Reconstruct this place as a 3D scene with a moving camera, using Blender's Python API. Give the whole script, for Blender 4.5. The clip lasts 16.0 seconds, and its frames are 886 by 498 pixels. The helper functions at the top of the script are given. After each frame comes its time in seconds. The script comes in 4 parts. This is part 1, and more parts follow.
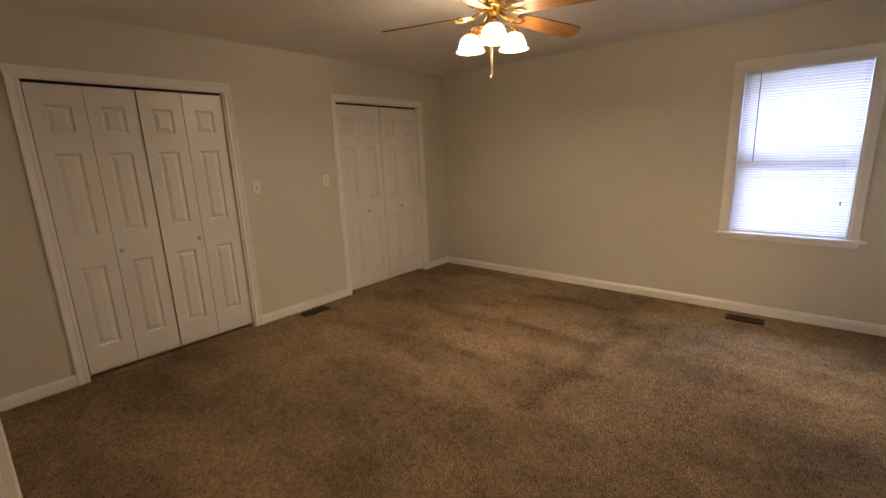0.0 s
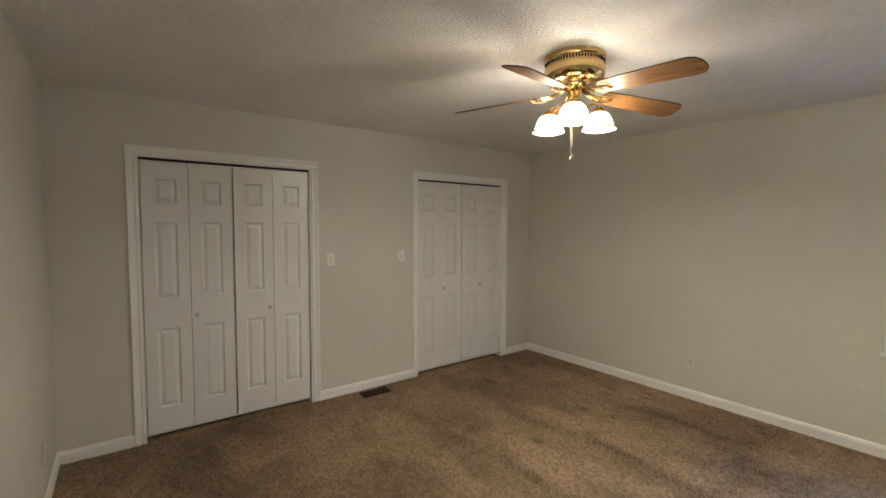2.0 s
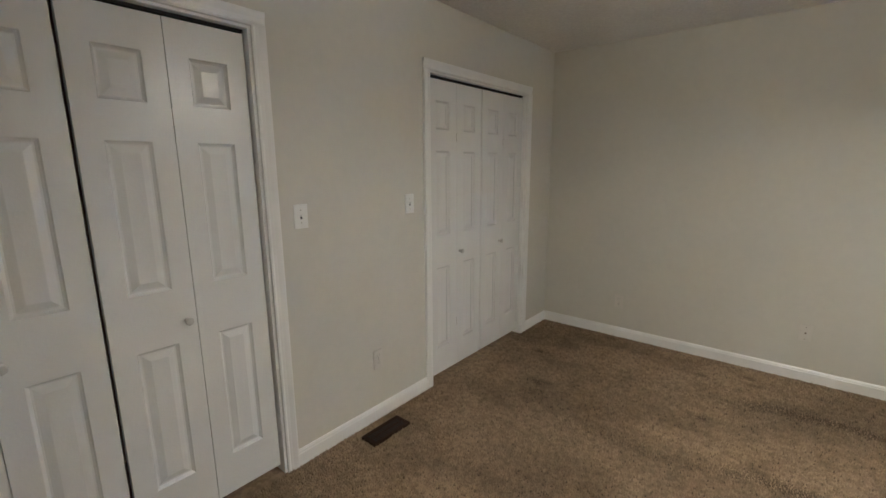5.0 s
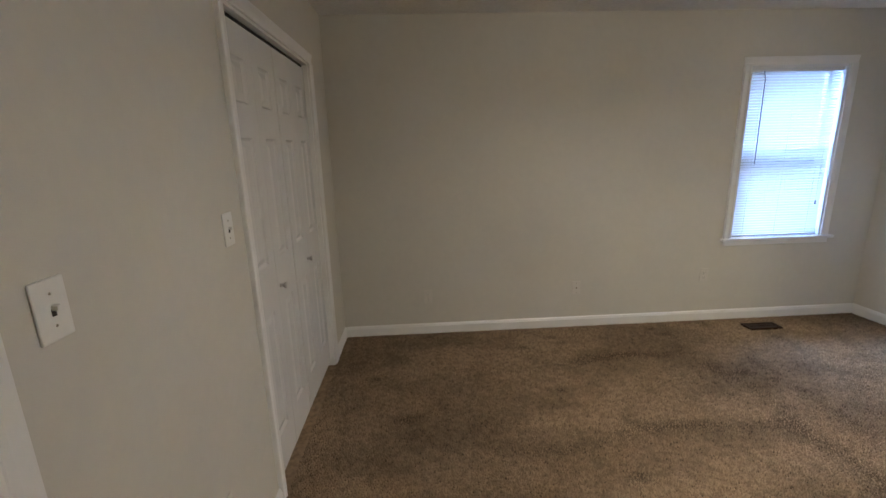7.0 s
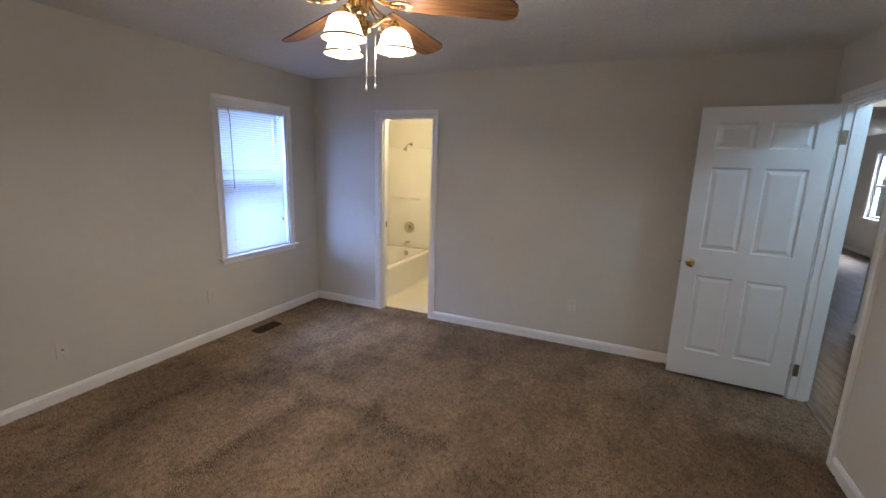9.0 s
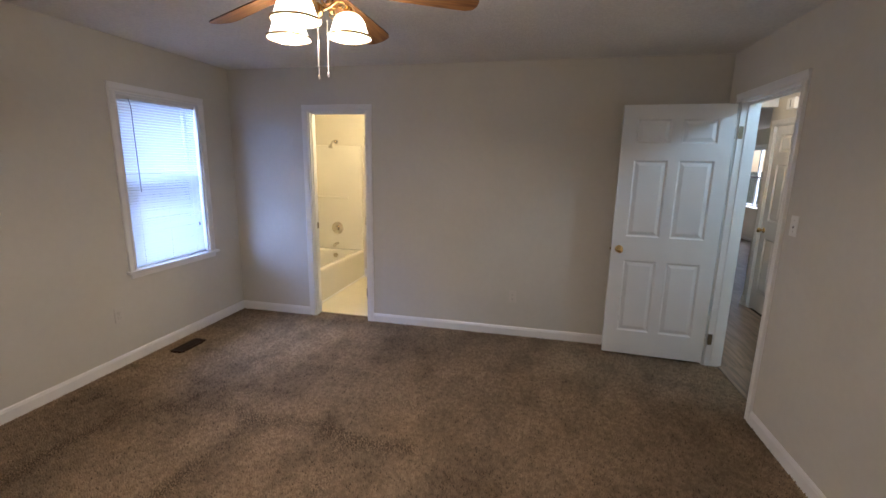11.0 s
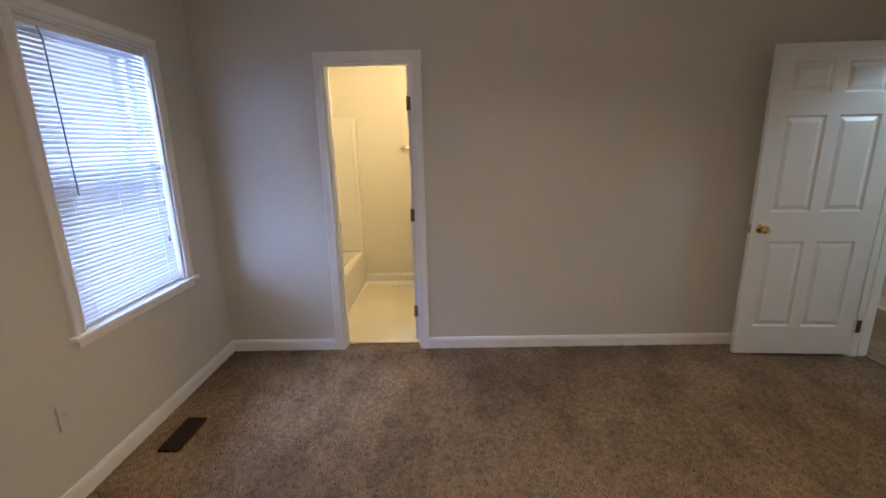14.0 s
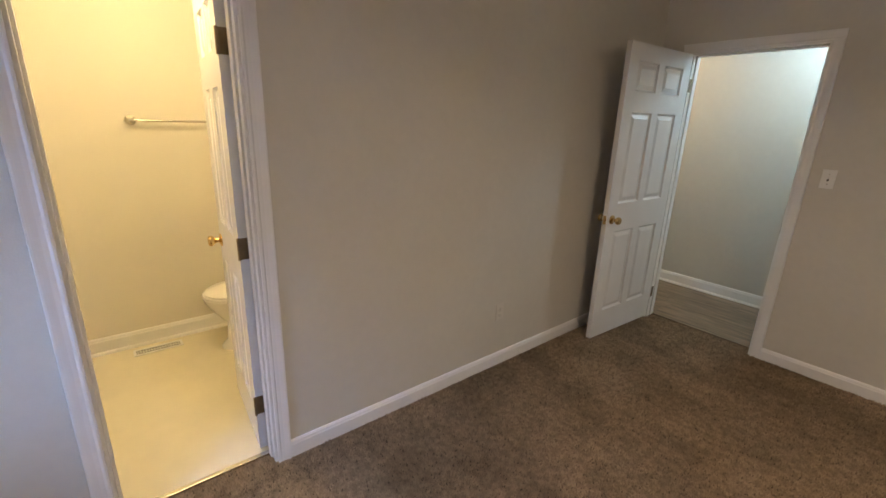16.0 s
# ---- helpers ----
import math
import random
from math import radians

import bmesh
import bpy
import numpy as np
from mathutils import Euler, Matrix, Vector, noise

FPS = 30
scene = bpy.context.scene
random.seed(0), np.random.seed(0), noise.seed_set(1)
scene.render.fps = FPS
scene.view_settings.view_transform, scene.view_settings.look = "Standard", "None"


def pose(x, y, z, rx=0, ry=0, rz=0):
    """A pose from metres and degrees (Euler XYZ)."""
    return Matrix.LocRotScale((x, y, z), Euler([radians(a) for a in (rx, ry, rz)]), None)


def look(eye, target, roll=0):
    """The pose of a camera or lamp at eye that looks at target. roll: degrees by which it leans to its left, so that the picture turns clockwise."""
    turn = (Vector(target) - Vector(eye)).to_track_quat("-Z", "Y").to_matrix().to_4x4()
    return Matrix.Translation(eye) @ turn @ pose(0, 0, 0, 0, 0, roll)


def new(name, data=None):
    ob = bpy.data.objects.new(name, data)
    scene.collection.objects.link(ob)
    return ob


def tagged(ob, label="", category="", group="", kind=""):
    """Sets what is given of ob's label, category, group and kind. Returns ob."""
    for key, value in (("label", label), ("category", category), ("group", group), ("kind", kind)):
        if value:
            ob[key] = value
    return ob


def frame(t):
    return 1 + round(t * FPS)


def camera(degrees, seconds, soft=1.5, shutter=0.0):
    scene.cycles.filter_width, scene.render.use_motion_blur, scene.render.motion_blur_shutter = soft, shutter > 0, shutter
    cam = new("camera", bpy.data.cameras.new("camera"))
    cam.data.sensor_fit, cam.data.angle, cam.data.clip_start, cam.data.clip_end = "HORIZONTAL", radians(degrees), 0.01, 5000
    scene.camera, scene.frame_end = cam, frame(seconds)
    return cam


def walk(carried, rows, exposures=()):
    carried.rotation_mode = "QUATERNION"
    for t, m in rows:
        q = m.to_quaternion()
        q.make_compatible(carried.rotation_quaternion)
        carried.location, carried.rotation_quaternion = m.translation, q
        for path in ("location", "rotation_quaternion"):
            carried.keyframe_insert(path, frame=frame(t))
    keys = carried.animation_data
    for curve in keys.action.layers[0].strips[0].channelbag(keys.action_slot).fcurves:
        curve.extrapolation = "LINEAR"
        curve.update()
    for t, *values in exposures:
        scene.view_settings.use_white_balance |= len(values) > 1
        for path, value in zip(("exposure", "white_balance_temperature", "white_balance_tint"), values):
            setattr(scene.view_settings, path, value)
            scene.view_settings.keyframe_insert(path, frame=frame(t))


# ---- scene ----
cam = camera(91.9, 16.0)
PATH = [
    (0, (0.409, 0.336, 1.476), (-0.867, 1.813, 1.041), -2.3),
    (0.5, (0.35, 0.524, 1.551), (-0.999, 1.977, 1.285), -0.4),
    (1, (0.327, 0.617, 1.595), (-1.166, 1.936, 1.421), 0.3),
    (1.5, (0.327, 0.657, 1.597), (-1.225, 1.913, 1.474), 0.3),
    (2, (0.317, 0.691, 1.554), (-1.282, 1.888, 1.445), 0.2),
    (2.5, (0.206, 0.71, 1.498), (-1.384, 1.899, 1.259), -0.0),
    (3, (-0.024, 0.83, 1.49), (-1.623, 2.003, 1.229), -0.1),
    (5.5, (-1.914, 1.108, 1.478), (-2.944, 2.77, 1.056), 0.4),
    (6, (-2.229, 1.197, 1.476), (-2.952, 3.007, 1.029), 1.2),
    (6.5, (-2.5, 1.302, 1.491), (-2.806, 3.224, 1.03), -0.0),
    (7, (-2.671, 1.417, 1.512), (-2.576, 3.361, 1.049), -1.6),
    (7.5, (-2.744, 1.487, 1.537), (-2.152, 3.339, 1.069), 0.6),
    (8, (-2.723, 1.489, 1.611), (-1.591, 3.072, 1.146), -1.2),
    (8.5, (-2.779, 1.501, 1.609), (-1.229, 2.683, 1.162), 0.5),
    (9, (-2.781, 1.485, 1.604), (-0.985, 2.273, 1.208), 1.8),
    (11.5, (-2.796, 1.86, 1.575), (-0.879, 2.273, 1.178), 1.0),
    (12, (-2.745, 2.048, 1.609), (-0.842, 2.483, 1.177), 0.4),
    (12.5, (-2.583, 2.26, 1.586), (-0.686, 2.73, 1.159), -0.3),
    (13, (-2.376, 2.547, 1.555), (-0.471, 2.971, 1.119), -0.1),
    (13.5, (-2.169, 2.827, 1.545), (-0.236, 3.064, 1.089), -0.6),
    (14, (-1.91, 3.111, 1.503), (0.032, 3.138, 1.027), -1.2),
    (14.5, (-1.594, 3.348, 1.493), (0.327, 3.113, 0.992), 0.0),
    (15, (-1.267, 3.553, 1.512), (0.561, 2.94, 0.981), 2.3),
    (15.5, (-0.911, 3.721, 1.506), (0.782, 2.803, 0.967), 0.8),
    (16, (-0.618, 3.798, 1.528), (0.862, 2.58, 0.959), 2.0),
]
EXPOSURES = [(0, 0.17, 8200, 22), (0.5, 0.24, 7100, 17), (1, 0.27, 6750, 17), (1.5, 0.43, 6300, 13), (2.5, 0.65, 5780, 6), (3, 0.75, 5550, 6), (5.5, 0.56, 5450, 8), (6, 0.91, 5500, 6), (6.5, 0.54, 5600, 8), (7, 0.28, 5700, 11), (7.5, 0.14, 5900, 15), (8, 0.1, 5850, 20), (9, 0.06, 5600, 19), (11.5, 0.06, 5920, 21), (12.5, 0.09, 5930, 21), (13.5, -0.15, 6150, 20), (14.5, 0.02, 6800, 20), (15, 0.12, 7000, 22), (16, 0.15, 6700, 19)]
walk(cam, [(t, look(eye, target, roll)) for t, eye, target, roll in PATH], EXPOSURES)

# ---- world and lights ----
world = bpy.data.worlds.new("overcast_sky")
scene.world = world
world.use_nodes = True
wn = world.node_tree
sky = wn.nodes.new("ShaderNodeTexSky")
sky.sky_type, sky.sun_disc = "NISHITA", False
sky.sun_elevation, sky.sun_rotation = radians(38), radians(150)
wn.links.new(sky.outputs[0], wn.nodes["Background"].inputs[0])
wn.nodes["Background"].inputs[1].default_value = 0.14


def lamp(name, kind, place, target, watts, colour, size=0.1, size_y=None):
    data = bpy.data.lights.new(name, kind)
    data.energy, data.color = watts, colour
    if kind == "AREA":
        data.shape, data.size, data.size_y = "RECTANGLE", size, size_y or size
    elif kind == "SUN":
        data.angle = size
    else:
        data.shadow_soft_size = size
    ob = new(name, data)
    ob.matrix_world = look(place, target)
    return ob


WARM = (1.0, 0.85, 0.66)
COOL = (0.74, 0.87, 1.0)
sun_way = Vector((math.cos(radians(38)) * math.sin(radians(150)), math.cos(radians(38)) * math.cos(radians(150)), math.sin(radians(38))))
lamp("sun", "SUN", sun_way * 30, (0, 0, 0), 1.2, (1.0, 0.95, 0.88), radians(12))
lamp("window_daylight", "AREA", (0.285, 6.5, 3.7), (0.285, 4.8, 1.4), 660, (0.36, 0.56, 1.0), 3.0, 1.6)
lamp("window_low_skylight", "AREA", (-2.7, 6.7, 1.5), (0.285, 4.8, 1.4), 520, (0.37, 0.56, 1.0), 2.2, 1.7)
lamp("living_room_daylight", "AREA", (8.18, -4.2, 2.9), (8.18, -2.9, 1.3), 1200, COOL, 2.0, 1.2)
FAN = Vector((-1.12, 2.63, 0))
SHADE_ANGLES, SHADE_REACH = (66, 188, 306), 0.15
for a in SHADE_ANGLES:
    p = FAN + Vector((SHADE_REACH * math.cos(radians(a)), SHADE_REACH * math.sin(radians(a)), 2.111))
    lamp("fan_bulb_light", "POINT", p, p - Vector((0, 0, 1)), 32, WARM, 0.035)
lamp("bath_ceiling_light", "POINT", (1.52, 3.5, 2.28), (1.52, 3.5, 0), 43, (1.0, 0.8, 0.4), 0.14)
lamp("hall_ceiling_light", "POINT", (0.02, -0.27, 2.31), (0, 0, 0), 36, (0.5, 0.8, 1.0), 0.07)
lamp("hall_end_light", "POINT", (1.75, -0.2, 2.31), (1.7, 0, 0), 14, (1.0, 0.8, 0.5), 0.07)


# ---- materials ----
def mat(name, colour, rough=0.5, metal=0.0, vary=0.06, scale=3.0, bump=0.0, bump_scale=200.0, fine=0.0, fine_scale=60.0, spec=0.5):
    m = bpy.data.materials.new(name)
    m.use_nodes = True
    nt = m.node_tree
    b = nt.nodes["Principled BSDF"]
    b.inputs["Roughness"].default_value, b.inputs["Metallic"].default_value = rough, metal
    b.inputs["Specular IOR Level"].default_value = spec
    co = nt.nodes.new("ShaderNodeTexCoord")
    big = nt.nodes.new("ShaderNodeTexNoise")
    big.inputs["Scale"].default_value, big.inputs["Detail"].default_value = scale, 5
    nt.links.new(co.outputs["Object"], big.inputs["Vector"])
    ramp = nt.nodes.new("ShaderNodeMapRange")
    ramp.inputs[1].default_value, ramp.inputs[2].default_value = 0.3, 0.7
    ramp.inputs[3].default_value, ramp.inputs[4].default_value = 1 - vary, 1 + vary
    nt.links.new(big.outputs[0], ramp.inputs[0])
    val = ramp.outputs[0]
    if fine:
        sm = nt.nodes.new("ShaderNodeTexNoise")
        sm.inputs["Scale"].default_value, sm.inputs["Detail"].default_value = fine_scale, 3
        nt.links.new(co.outputs["Object"], sm.inputs["Vector"])
        r2 = nt.nodes.new("ShaderNodeMapRange")
        r2.inputs[1].default_value, r2.inputs[2].default_value = 0.35, 0.65
        r2.inputs[3].default_value, r2.inputs[4].default_value = 1 - fine, 1 + fine
        nt.links.new(sm.outputs[0], r2.inputs[0])
        mul = nt.nodes.new("ShaderNodeMath")
        mul.operation = "MULTIPLY"
        nt.links.new(val, mul.inputs[0])
        nt.links.new(r2.outputs[0], mul.inputs[1])
        val = mul.outputs[0]
    mix = nt.nodes.new("ShaderNodeVectorMath")
    mix.operation = "SCALE"
    mix.inputs[0].default_value = colour
    nt.links.new(val, mix.inputs["Scale"])
    nt.links.new(mix.outputs[0], b.inputs["Base Color"])
    if bump:
        bn = nt.nodes.new("ShaderNodeTexNoise")
        bn.inputs["Scale"].default_value, bn.inputs["Detail"].default_value = bump_scale, 3
        nt.links.new(co.outputs["Object"], bn.inputs["Vector"])
        bp = nt.nodes.new("ShaderNodeBump")
        bp.inputs["Strength"].default_value, bp.inputs["Distance"].default_value = bump, 0.01
        nt.links.new(bn.outputs[0], bp.inputs["Height"])
        nt.links.new(bp.outputs[0], b.inputs["Normal"])
    return m


def wood_mat(name, dark, light, rough=0.4, stretch=(1, 14, 14), scale=3.0, random_tone=0.0):
    m = bpy.data.materials.new(name)
    m.use_nodes = True
    nt = m.node_tree
    b = nt.nodes["Principled BSDF"]
    b.inputs["Roughness"].default_value = rough
    co = nt.nodes.new("ShaderNodeTexCoord")
    mp = nt.nodes.new("ShaderNodeMapping")
    mp.inputs["Scale"].default_value = stretch
    nt.links.new(co.outputs["Object"], mp.inputs[0])
    info = nt.nodes.new("ShaderNodeObjectInfo")
    if random_tone:
        off = nt.nodes.new("ShaderNodeVectorMath")
        off.operation = "SCALE"
        off.inputs[0].default_value = (30, 17, 9)
        nt.links.new(info.outputs["Random"], off.inputs["Scale"])
        nt.links.new(off.outputs[0], mp.inputs["Location"])
    n1 = nt.nodes.new("ShaderNodeTexNoise")
    n1.inputs["Scale"].default_value, n1.inputs["Detail"].default_value, n1.inputs["Distortion"].default_value = scale, 7, 0.6
    nt.links.new(mp.outputs[0], n1.inputs["Vector"])
    cr = nt.nodes.new("ShaderNodeValToRGB")
    cr.color_ramp.elements[0].position, cr.color_ramp.elements[0].color = 0.35, (*dark, 1)
    cr.color_ramp.elements[1].position, cr.color_ramp.elements[1].color = 0.65, (*light, 1)
    nt.links.new(n1.outputs[0], cr.inputs[0])
    tone = nt.nodes.new("ShaderNodeMapRange")
    tone.inputs[3].default_value, tone.inputs[4].default_value = 1 - random_tone, 1 + random_tone
    nt.links.new(info.outputs["Random"], tone.inputs[0])
    sc = nt.nodes.new("ShaderNodeVectorMath")
    sc.operation = "SCALE"
    nt.links.new(cr.outputs[0], sc.inputs[0])
    nt.links.new(tone.outputs[0], sc.inputs["Scale"])
    nt.links.new(sc.outputs[0], b.inputs["Base Color"])
    bp = nt.nodes.new("ShaderNodeBump")
    bp.inputs["Strength"].default_value, bp.inputs["Distance"].default_value = 0.15, 0.004
    nt.links.new(n1.outputs[0], bp.inputs["Height"])
    nt.links.new(bp.outputs[0], b.inputs["Normal"])
    return m


def carpet_mat():
    m = bpy.data.materials.new("brown_carpet")
    m.use_nodes = True
    nt = m.node_tree
    b = nt.nodes["Principled BSDF"]
    b.inputs["Roughness"].default_value = 0.8
    b.inputs["Specular IOR Level"].default_value = 0.1
    co = nt.nodes.new("ShaderNodeTexCoord")

    def noise_range(scale, lo, hi, detail=4, stretch=None, a=0.3, z=0.7, rot=0.0):
        n = nt.nodes.new("ShaderNodeTexNoise")
        n.inputs["Scale"].default_value, n.inputs["Detail"].default_value = scale, detail
        if stretch:
            mp = nt.nodes.new("ShaderNodeMapping")
            mp.inputs["Scale"].default_value = stretch
            mp.inputs["Rotation"].default_value = (0, 0, rot)
            nt.links.new(co.outputs["Object"], mp.inputs[0])
            nt.links.new(mp.outputs[0], n.inputs["Vector"])
        else:
            nt.links.new(co.outputs["Object"], n.inputs["Vector"])
        r = nt.nodes.new("ShaderNodeMapRange")
        r.inputs[1].default_value, r.inputs[2].default_value, r.inputs[3].default_value, r.inputs[4].default_value = a, z, lo, hi
        nt.links.new(n.outputs[0], r.inputs[0])
        return n, r.outputs[0]

    def times(a, c):
        x = nt.nodes.new("ShaderNodeMath")
        x.operation = "MULTIPLY"
        nt.links.new(a, x.inputs[0])
        nt.links.new(c, x.inputs[1])
        return x.outputs[0]

    # swathes paint the pile's lighter and darker vacuum tracks into the colour
    _, swathes = noise_range(1.5, 0.88, 1.11, 5, (0.8, 1.7, 1), 0.44, 0.54, 0.3)
    _, blots = noise_range(5.0, 0.87, 1.04, 7, None, 0.34, 0.5)
    _, worn = noise_range(0.8, 0.86, 1.14, 3, None, 0.4, 0.6)
    tufts, speck = noise_range(34, 0.78, 1.17, 6, None, 0.36, 0.62)
    geo = nt.nodes.new("ShaderNodeNewGeometry")
    tone = nt.nodes.new("ShaderNodeMapRange")
    tone.inputs[3].default_value, tone.inputs[4].default_value = 0.85, 1.15
    nt.links.new(geo.outputs["Random Per Island"], tone.inputs[0])
    dark = nt.nodes.new("ShaderNodeMapRange")
    dark.inputs[1].default_value, dark.inputs[2].default_value, dark.inputs[3].default_value = 0.045, 0.06, 0.55
    wrap = nt.nodes.new("ShaderNodeMath")
    wrap.operation = "FRACT"
    mult = nt.nodes.new("ShaderNodeMath")
    mult.operation, mult.inputs[1].default_value = "MULTIPLY", 17.3
    nt.links.new(geo.outputs["Random Per Island"], mult.inputs[0])
    nt.links.new(mult.outputs[0], wrap.inputs[0])
    nt.links.new(wrap.outputs[0], dark.inputs[0])
    # darkens the tufts: painted shade of the vacuum strokes, and real stain spots
    shade_stain_in = nt.nodes.new("ShaderNodeAttribute")
    shade_stain_in.attribute_name = "stroke_shade_stains"
    shade_stain_tone = nt.nodes.new("ShaderNodeMapRange")
    shade_stain_tone.inputs[3].default_value, shade_stain_tone.inputs[4].default_value = 1.08, 0.56
    nt.links.new(shade_stain_in.outputs["Fac"], shade_stain_tone.inputs[0])
    worn = times(worn, shade_stain_tone.outputs[0])
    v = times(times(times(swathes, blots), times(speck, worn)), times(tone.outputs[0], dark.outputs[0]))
    sc = nt.nodes.new("ShaderNodeVectorMath")
    sc.operation = "SCALE"
    sc.inputs[0].default_value = (0.238, 0.174, 0.11)
    nt.links.new(v, sc.inputs["Scale"])
    nt.links.new(sc.outputs[0], b.inputs["Base Color"])
    return m


def glow_mat(name, colour, strength, see_through):
    """Lit frosted glass: it glows and lets part of the bulb's light pass."""
    m = bpy.data.materials.new(name)
    m.use_nodes = True
    nt = m.node_tree
    b = nt.nodes["Principled BSDF"]
    b.inputs["Base Color"].default_value = (0.9, 0.88, 0.82, 1)
    b.inputs["Roughness"].default_value = 0.3
    b.inputs["Emission Color"].default_value = (*colour, 1)
    b.inputs["Emission Strength"].default_value = strength
    tr = nt.nodes.new("ShaderNodeBsdfTransparent")
    mix = nt.nodes.new("ShaderNodeMixShader")
    mix.inputs[0].default_value = see_through
    nt.links.new(b.outputs[0], mix.inputs[1])
    nt.links.new(tr.outputs[0], mix.inputs[2])
    nt.links.new(mix.outputs[0], nt.nodes["Material Output"].inputs[0])
    return m


def slat_mat():
    m = bpy.data.materials.new("white_vinyl_slat")
    m.use_nodes = True
    nt = m.node_tree
    b = nt.nodes["Principled BSDF"]
    b.inputs["Base Color"].default_value = (0.82, 0.84, 0.86, 1)
    b.inputs["Roughness"].default_value = 0.4
    t = nt.nodes.new("ShaderNodeBsdfTranslucent")
    t.inputs[0].default_value = (0.8, 0.85, 0.92, 1)
    mix = nt.nodes.new("ShaderNodeMixShader")
    mix.inputs[0].default_value = 0.16
    nt.links.new(b.outputs[0], mix.inputs[1])
    nt.links.new(t.outputs[0], mix.inputs[2])
    nt.links.new(mix.outputs[0], nt.nodes["Material Output"].inputs[0])
    return m


def glass_mat():
    m = bpy.data.materials.new("window_glass")
    m.use_nodes = True
    nt = m.node_tree
    g = nt.nodes.new("ShaderNodeBsdfGlossy")
    g.inputs["Roughness"].default_value = 0.02
    t = nt.nodes.new("ShaderNodeBsdfTransparent")
    mix = nt.nodes.new("ShaderNodeMixShader")
    mix.inputs[0].default_value = 0.06
    nt.links.new(t.outputs[0], mix.inputs[1])
    nt.links.new(g.outputs[0], mix.inputs[2])
    nt.links.new(mix.outputs[0], nt.nodes["Material Output"].inputs[0])
    return m


M_WALL = mat("greige_wall_paint", (0.66, 0.63, 0.555), 0.62, vary=0.035, scale=1.3, bump=0.06, bump_scale=160, fine=0.012, fine_scale=25)
M_CEIL = mat("popcorn_ceiling", (0.8, 0.78, 0.74), 0.9, vary=0.05, scale=1.5, bump=0.8, bump_scale=75, fine=0.05, fine_scale=60)
M_TRIM = mat("white_semigloss_trim", (0.86, 0.85, 0.82), 0.32, vary=0.03, scale=5, bump=0.03, bump_scale=60)
M_DOOR = mat("white_door_paint", (0.8, 0.79, 0.765), 0.26, vary=0.025, scale=4, bump=0.05, bump_scale=120)
M_BATHWALL = mat("bath_wall_paint", (0.74, 0.7, 0.6), 0.5, vary=0.03, scale=1.5, bump=0.05, bump_scale=160)
M_TUB = mat("acrylic_tub", (0.82, 0.79, 0.7), 0.16, vary=0.02, scale=3)
M_PORCELAIN = mat("white_porcelain", (0.83, 0.81, 0.76), 0.1, vary=0.02, scale=3)
M_VINYL = mat("cream_vinyl_floor", (0.78, 0.72, 0.55), 0.32, vary=0.05, scale=2, fine=0.012, fine_scale=12, bump=0.015, bump_scale=80)
M_BRASS = mat("polished_brass", (0.74, 0.53, 0.24), 0.1, 1.0, vary=0.05, scale=8)
M_OLDBRASS = mat("dull_brass_hinge", (0.22, 0.17, 0.11), 0.4, 1.0, vary=0.15, scale=30)
M_CHROME = mat("brushed_nickel", (0.62, 0.58, 0.5), 0.22, 1.0, vary=0.04, scale=20)
M_PLATE = mat("white_plastic_plate", (0.84, 0.83, 0.79), 0.35, vary=0.02, scale=20)
M_IVORY = mat("painted_over_plate", (0.7, 0.66, 0.59), 0.42, vary=0.03, scale=20)
# white knob greyed below the door's paint: its shade is in the colour
M_KNOB = mat("shaded_white_knob", (0.56, 0.54, 0.51), 0.3, vary=0.06, scale=30)
M_SLOT = mat("paint_filled_slot", (0.3, 0.27, 0.23), 0.6, vary=0.1, scale=30)
M_DARK = mat("dark_slot", (0.015, 0.013, 0.012), 0.8, vary=0.1, scale=20)
M_VENT = mat("brown_metal_register", (0.035, 0.019, 0.012), 0.6, 0.0, vary=0.15, scale=25, spec=0.12)
M_BLADE = wood_mat("oak_fan_blade", (0.17, 0.07, 0.02), (0.34, 0.165, 0.05), 0.5, (1.2, 12, 12), 4)
M_BLADE_EDGE = wood_mat("dark_blade_edge", (0.06, 0.03, 0.015), (0.1, 0.05, 0.025), 0.5)
M_PLANK = wood_mat("grey_brown_plank", (0.12, 0.085, 0.055), (0.28, 0.205, 0.14), 0.38, (1.3, 16, 1), 2.5, 0.16)
M_CARPET = carpet_mat()
M_SHADE = glow_mat("lit_frosted_glass", (1.0, 0.9, 0.68), 2.5, 0.5)
M_BULB = glow_mat("lit_bulb", (1.0, 0.85, 0.6), 9.0, 0.3)
M_DOME = glow_mat("lit_dome_glass", (1.0, 0.95, 0.85), 3.0, 0.5)
M_SLAT = slat_mat()
M_OVERCAST = mat("bright_overcast_distance", (0.7, 0.8, 0.9), 1.0, vary=0.03)
M_OVERCAST.node_tree.nodes["Principled BSDF"].inputs["Emission Color"].default_value = (0.5, 0.7, 1.0, 1)
M_OVERCAST.node_tree.nodes["Principled BSDF"].inputs["Emission Strength"].default_value = 0.8
M_GLASS = glass_mat()
M_PVC = mat("white_window_sash", (0.8, 0.81, 0.82), 0.35, vary=0.02, scale=6)
M_WAND = mat("grey_clear_wand", (0.26, 0.27, 0.3), 0.2, vary=0.05, scale=20)
M_GRASS = mat("winter_lawn", (0.1, 0.105, 0.045), 0.95, vary=0.4, scale=2.5, fine=0.3, fine_scale=40, bump=0.6, bump_scale=50)
M_RAIL = mat("weathered_white_rail", (0.6, 0.6, 0.58), 0.7, vary=0.1, scale=8, bump=0.1, bump_scale=60)
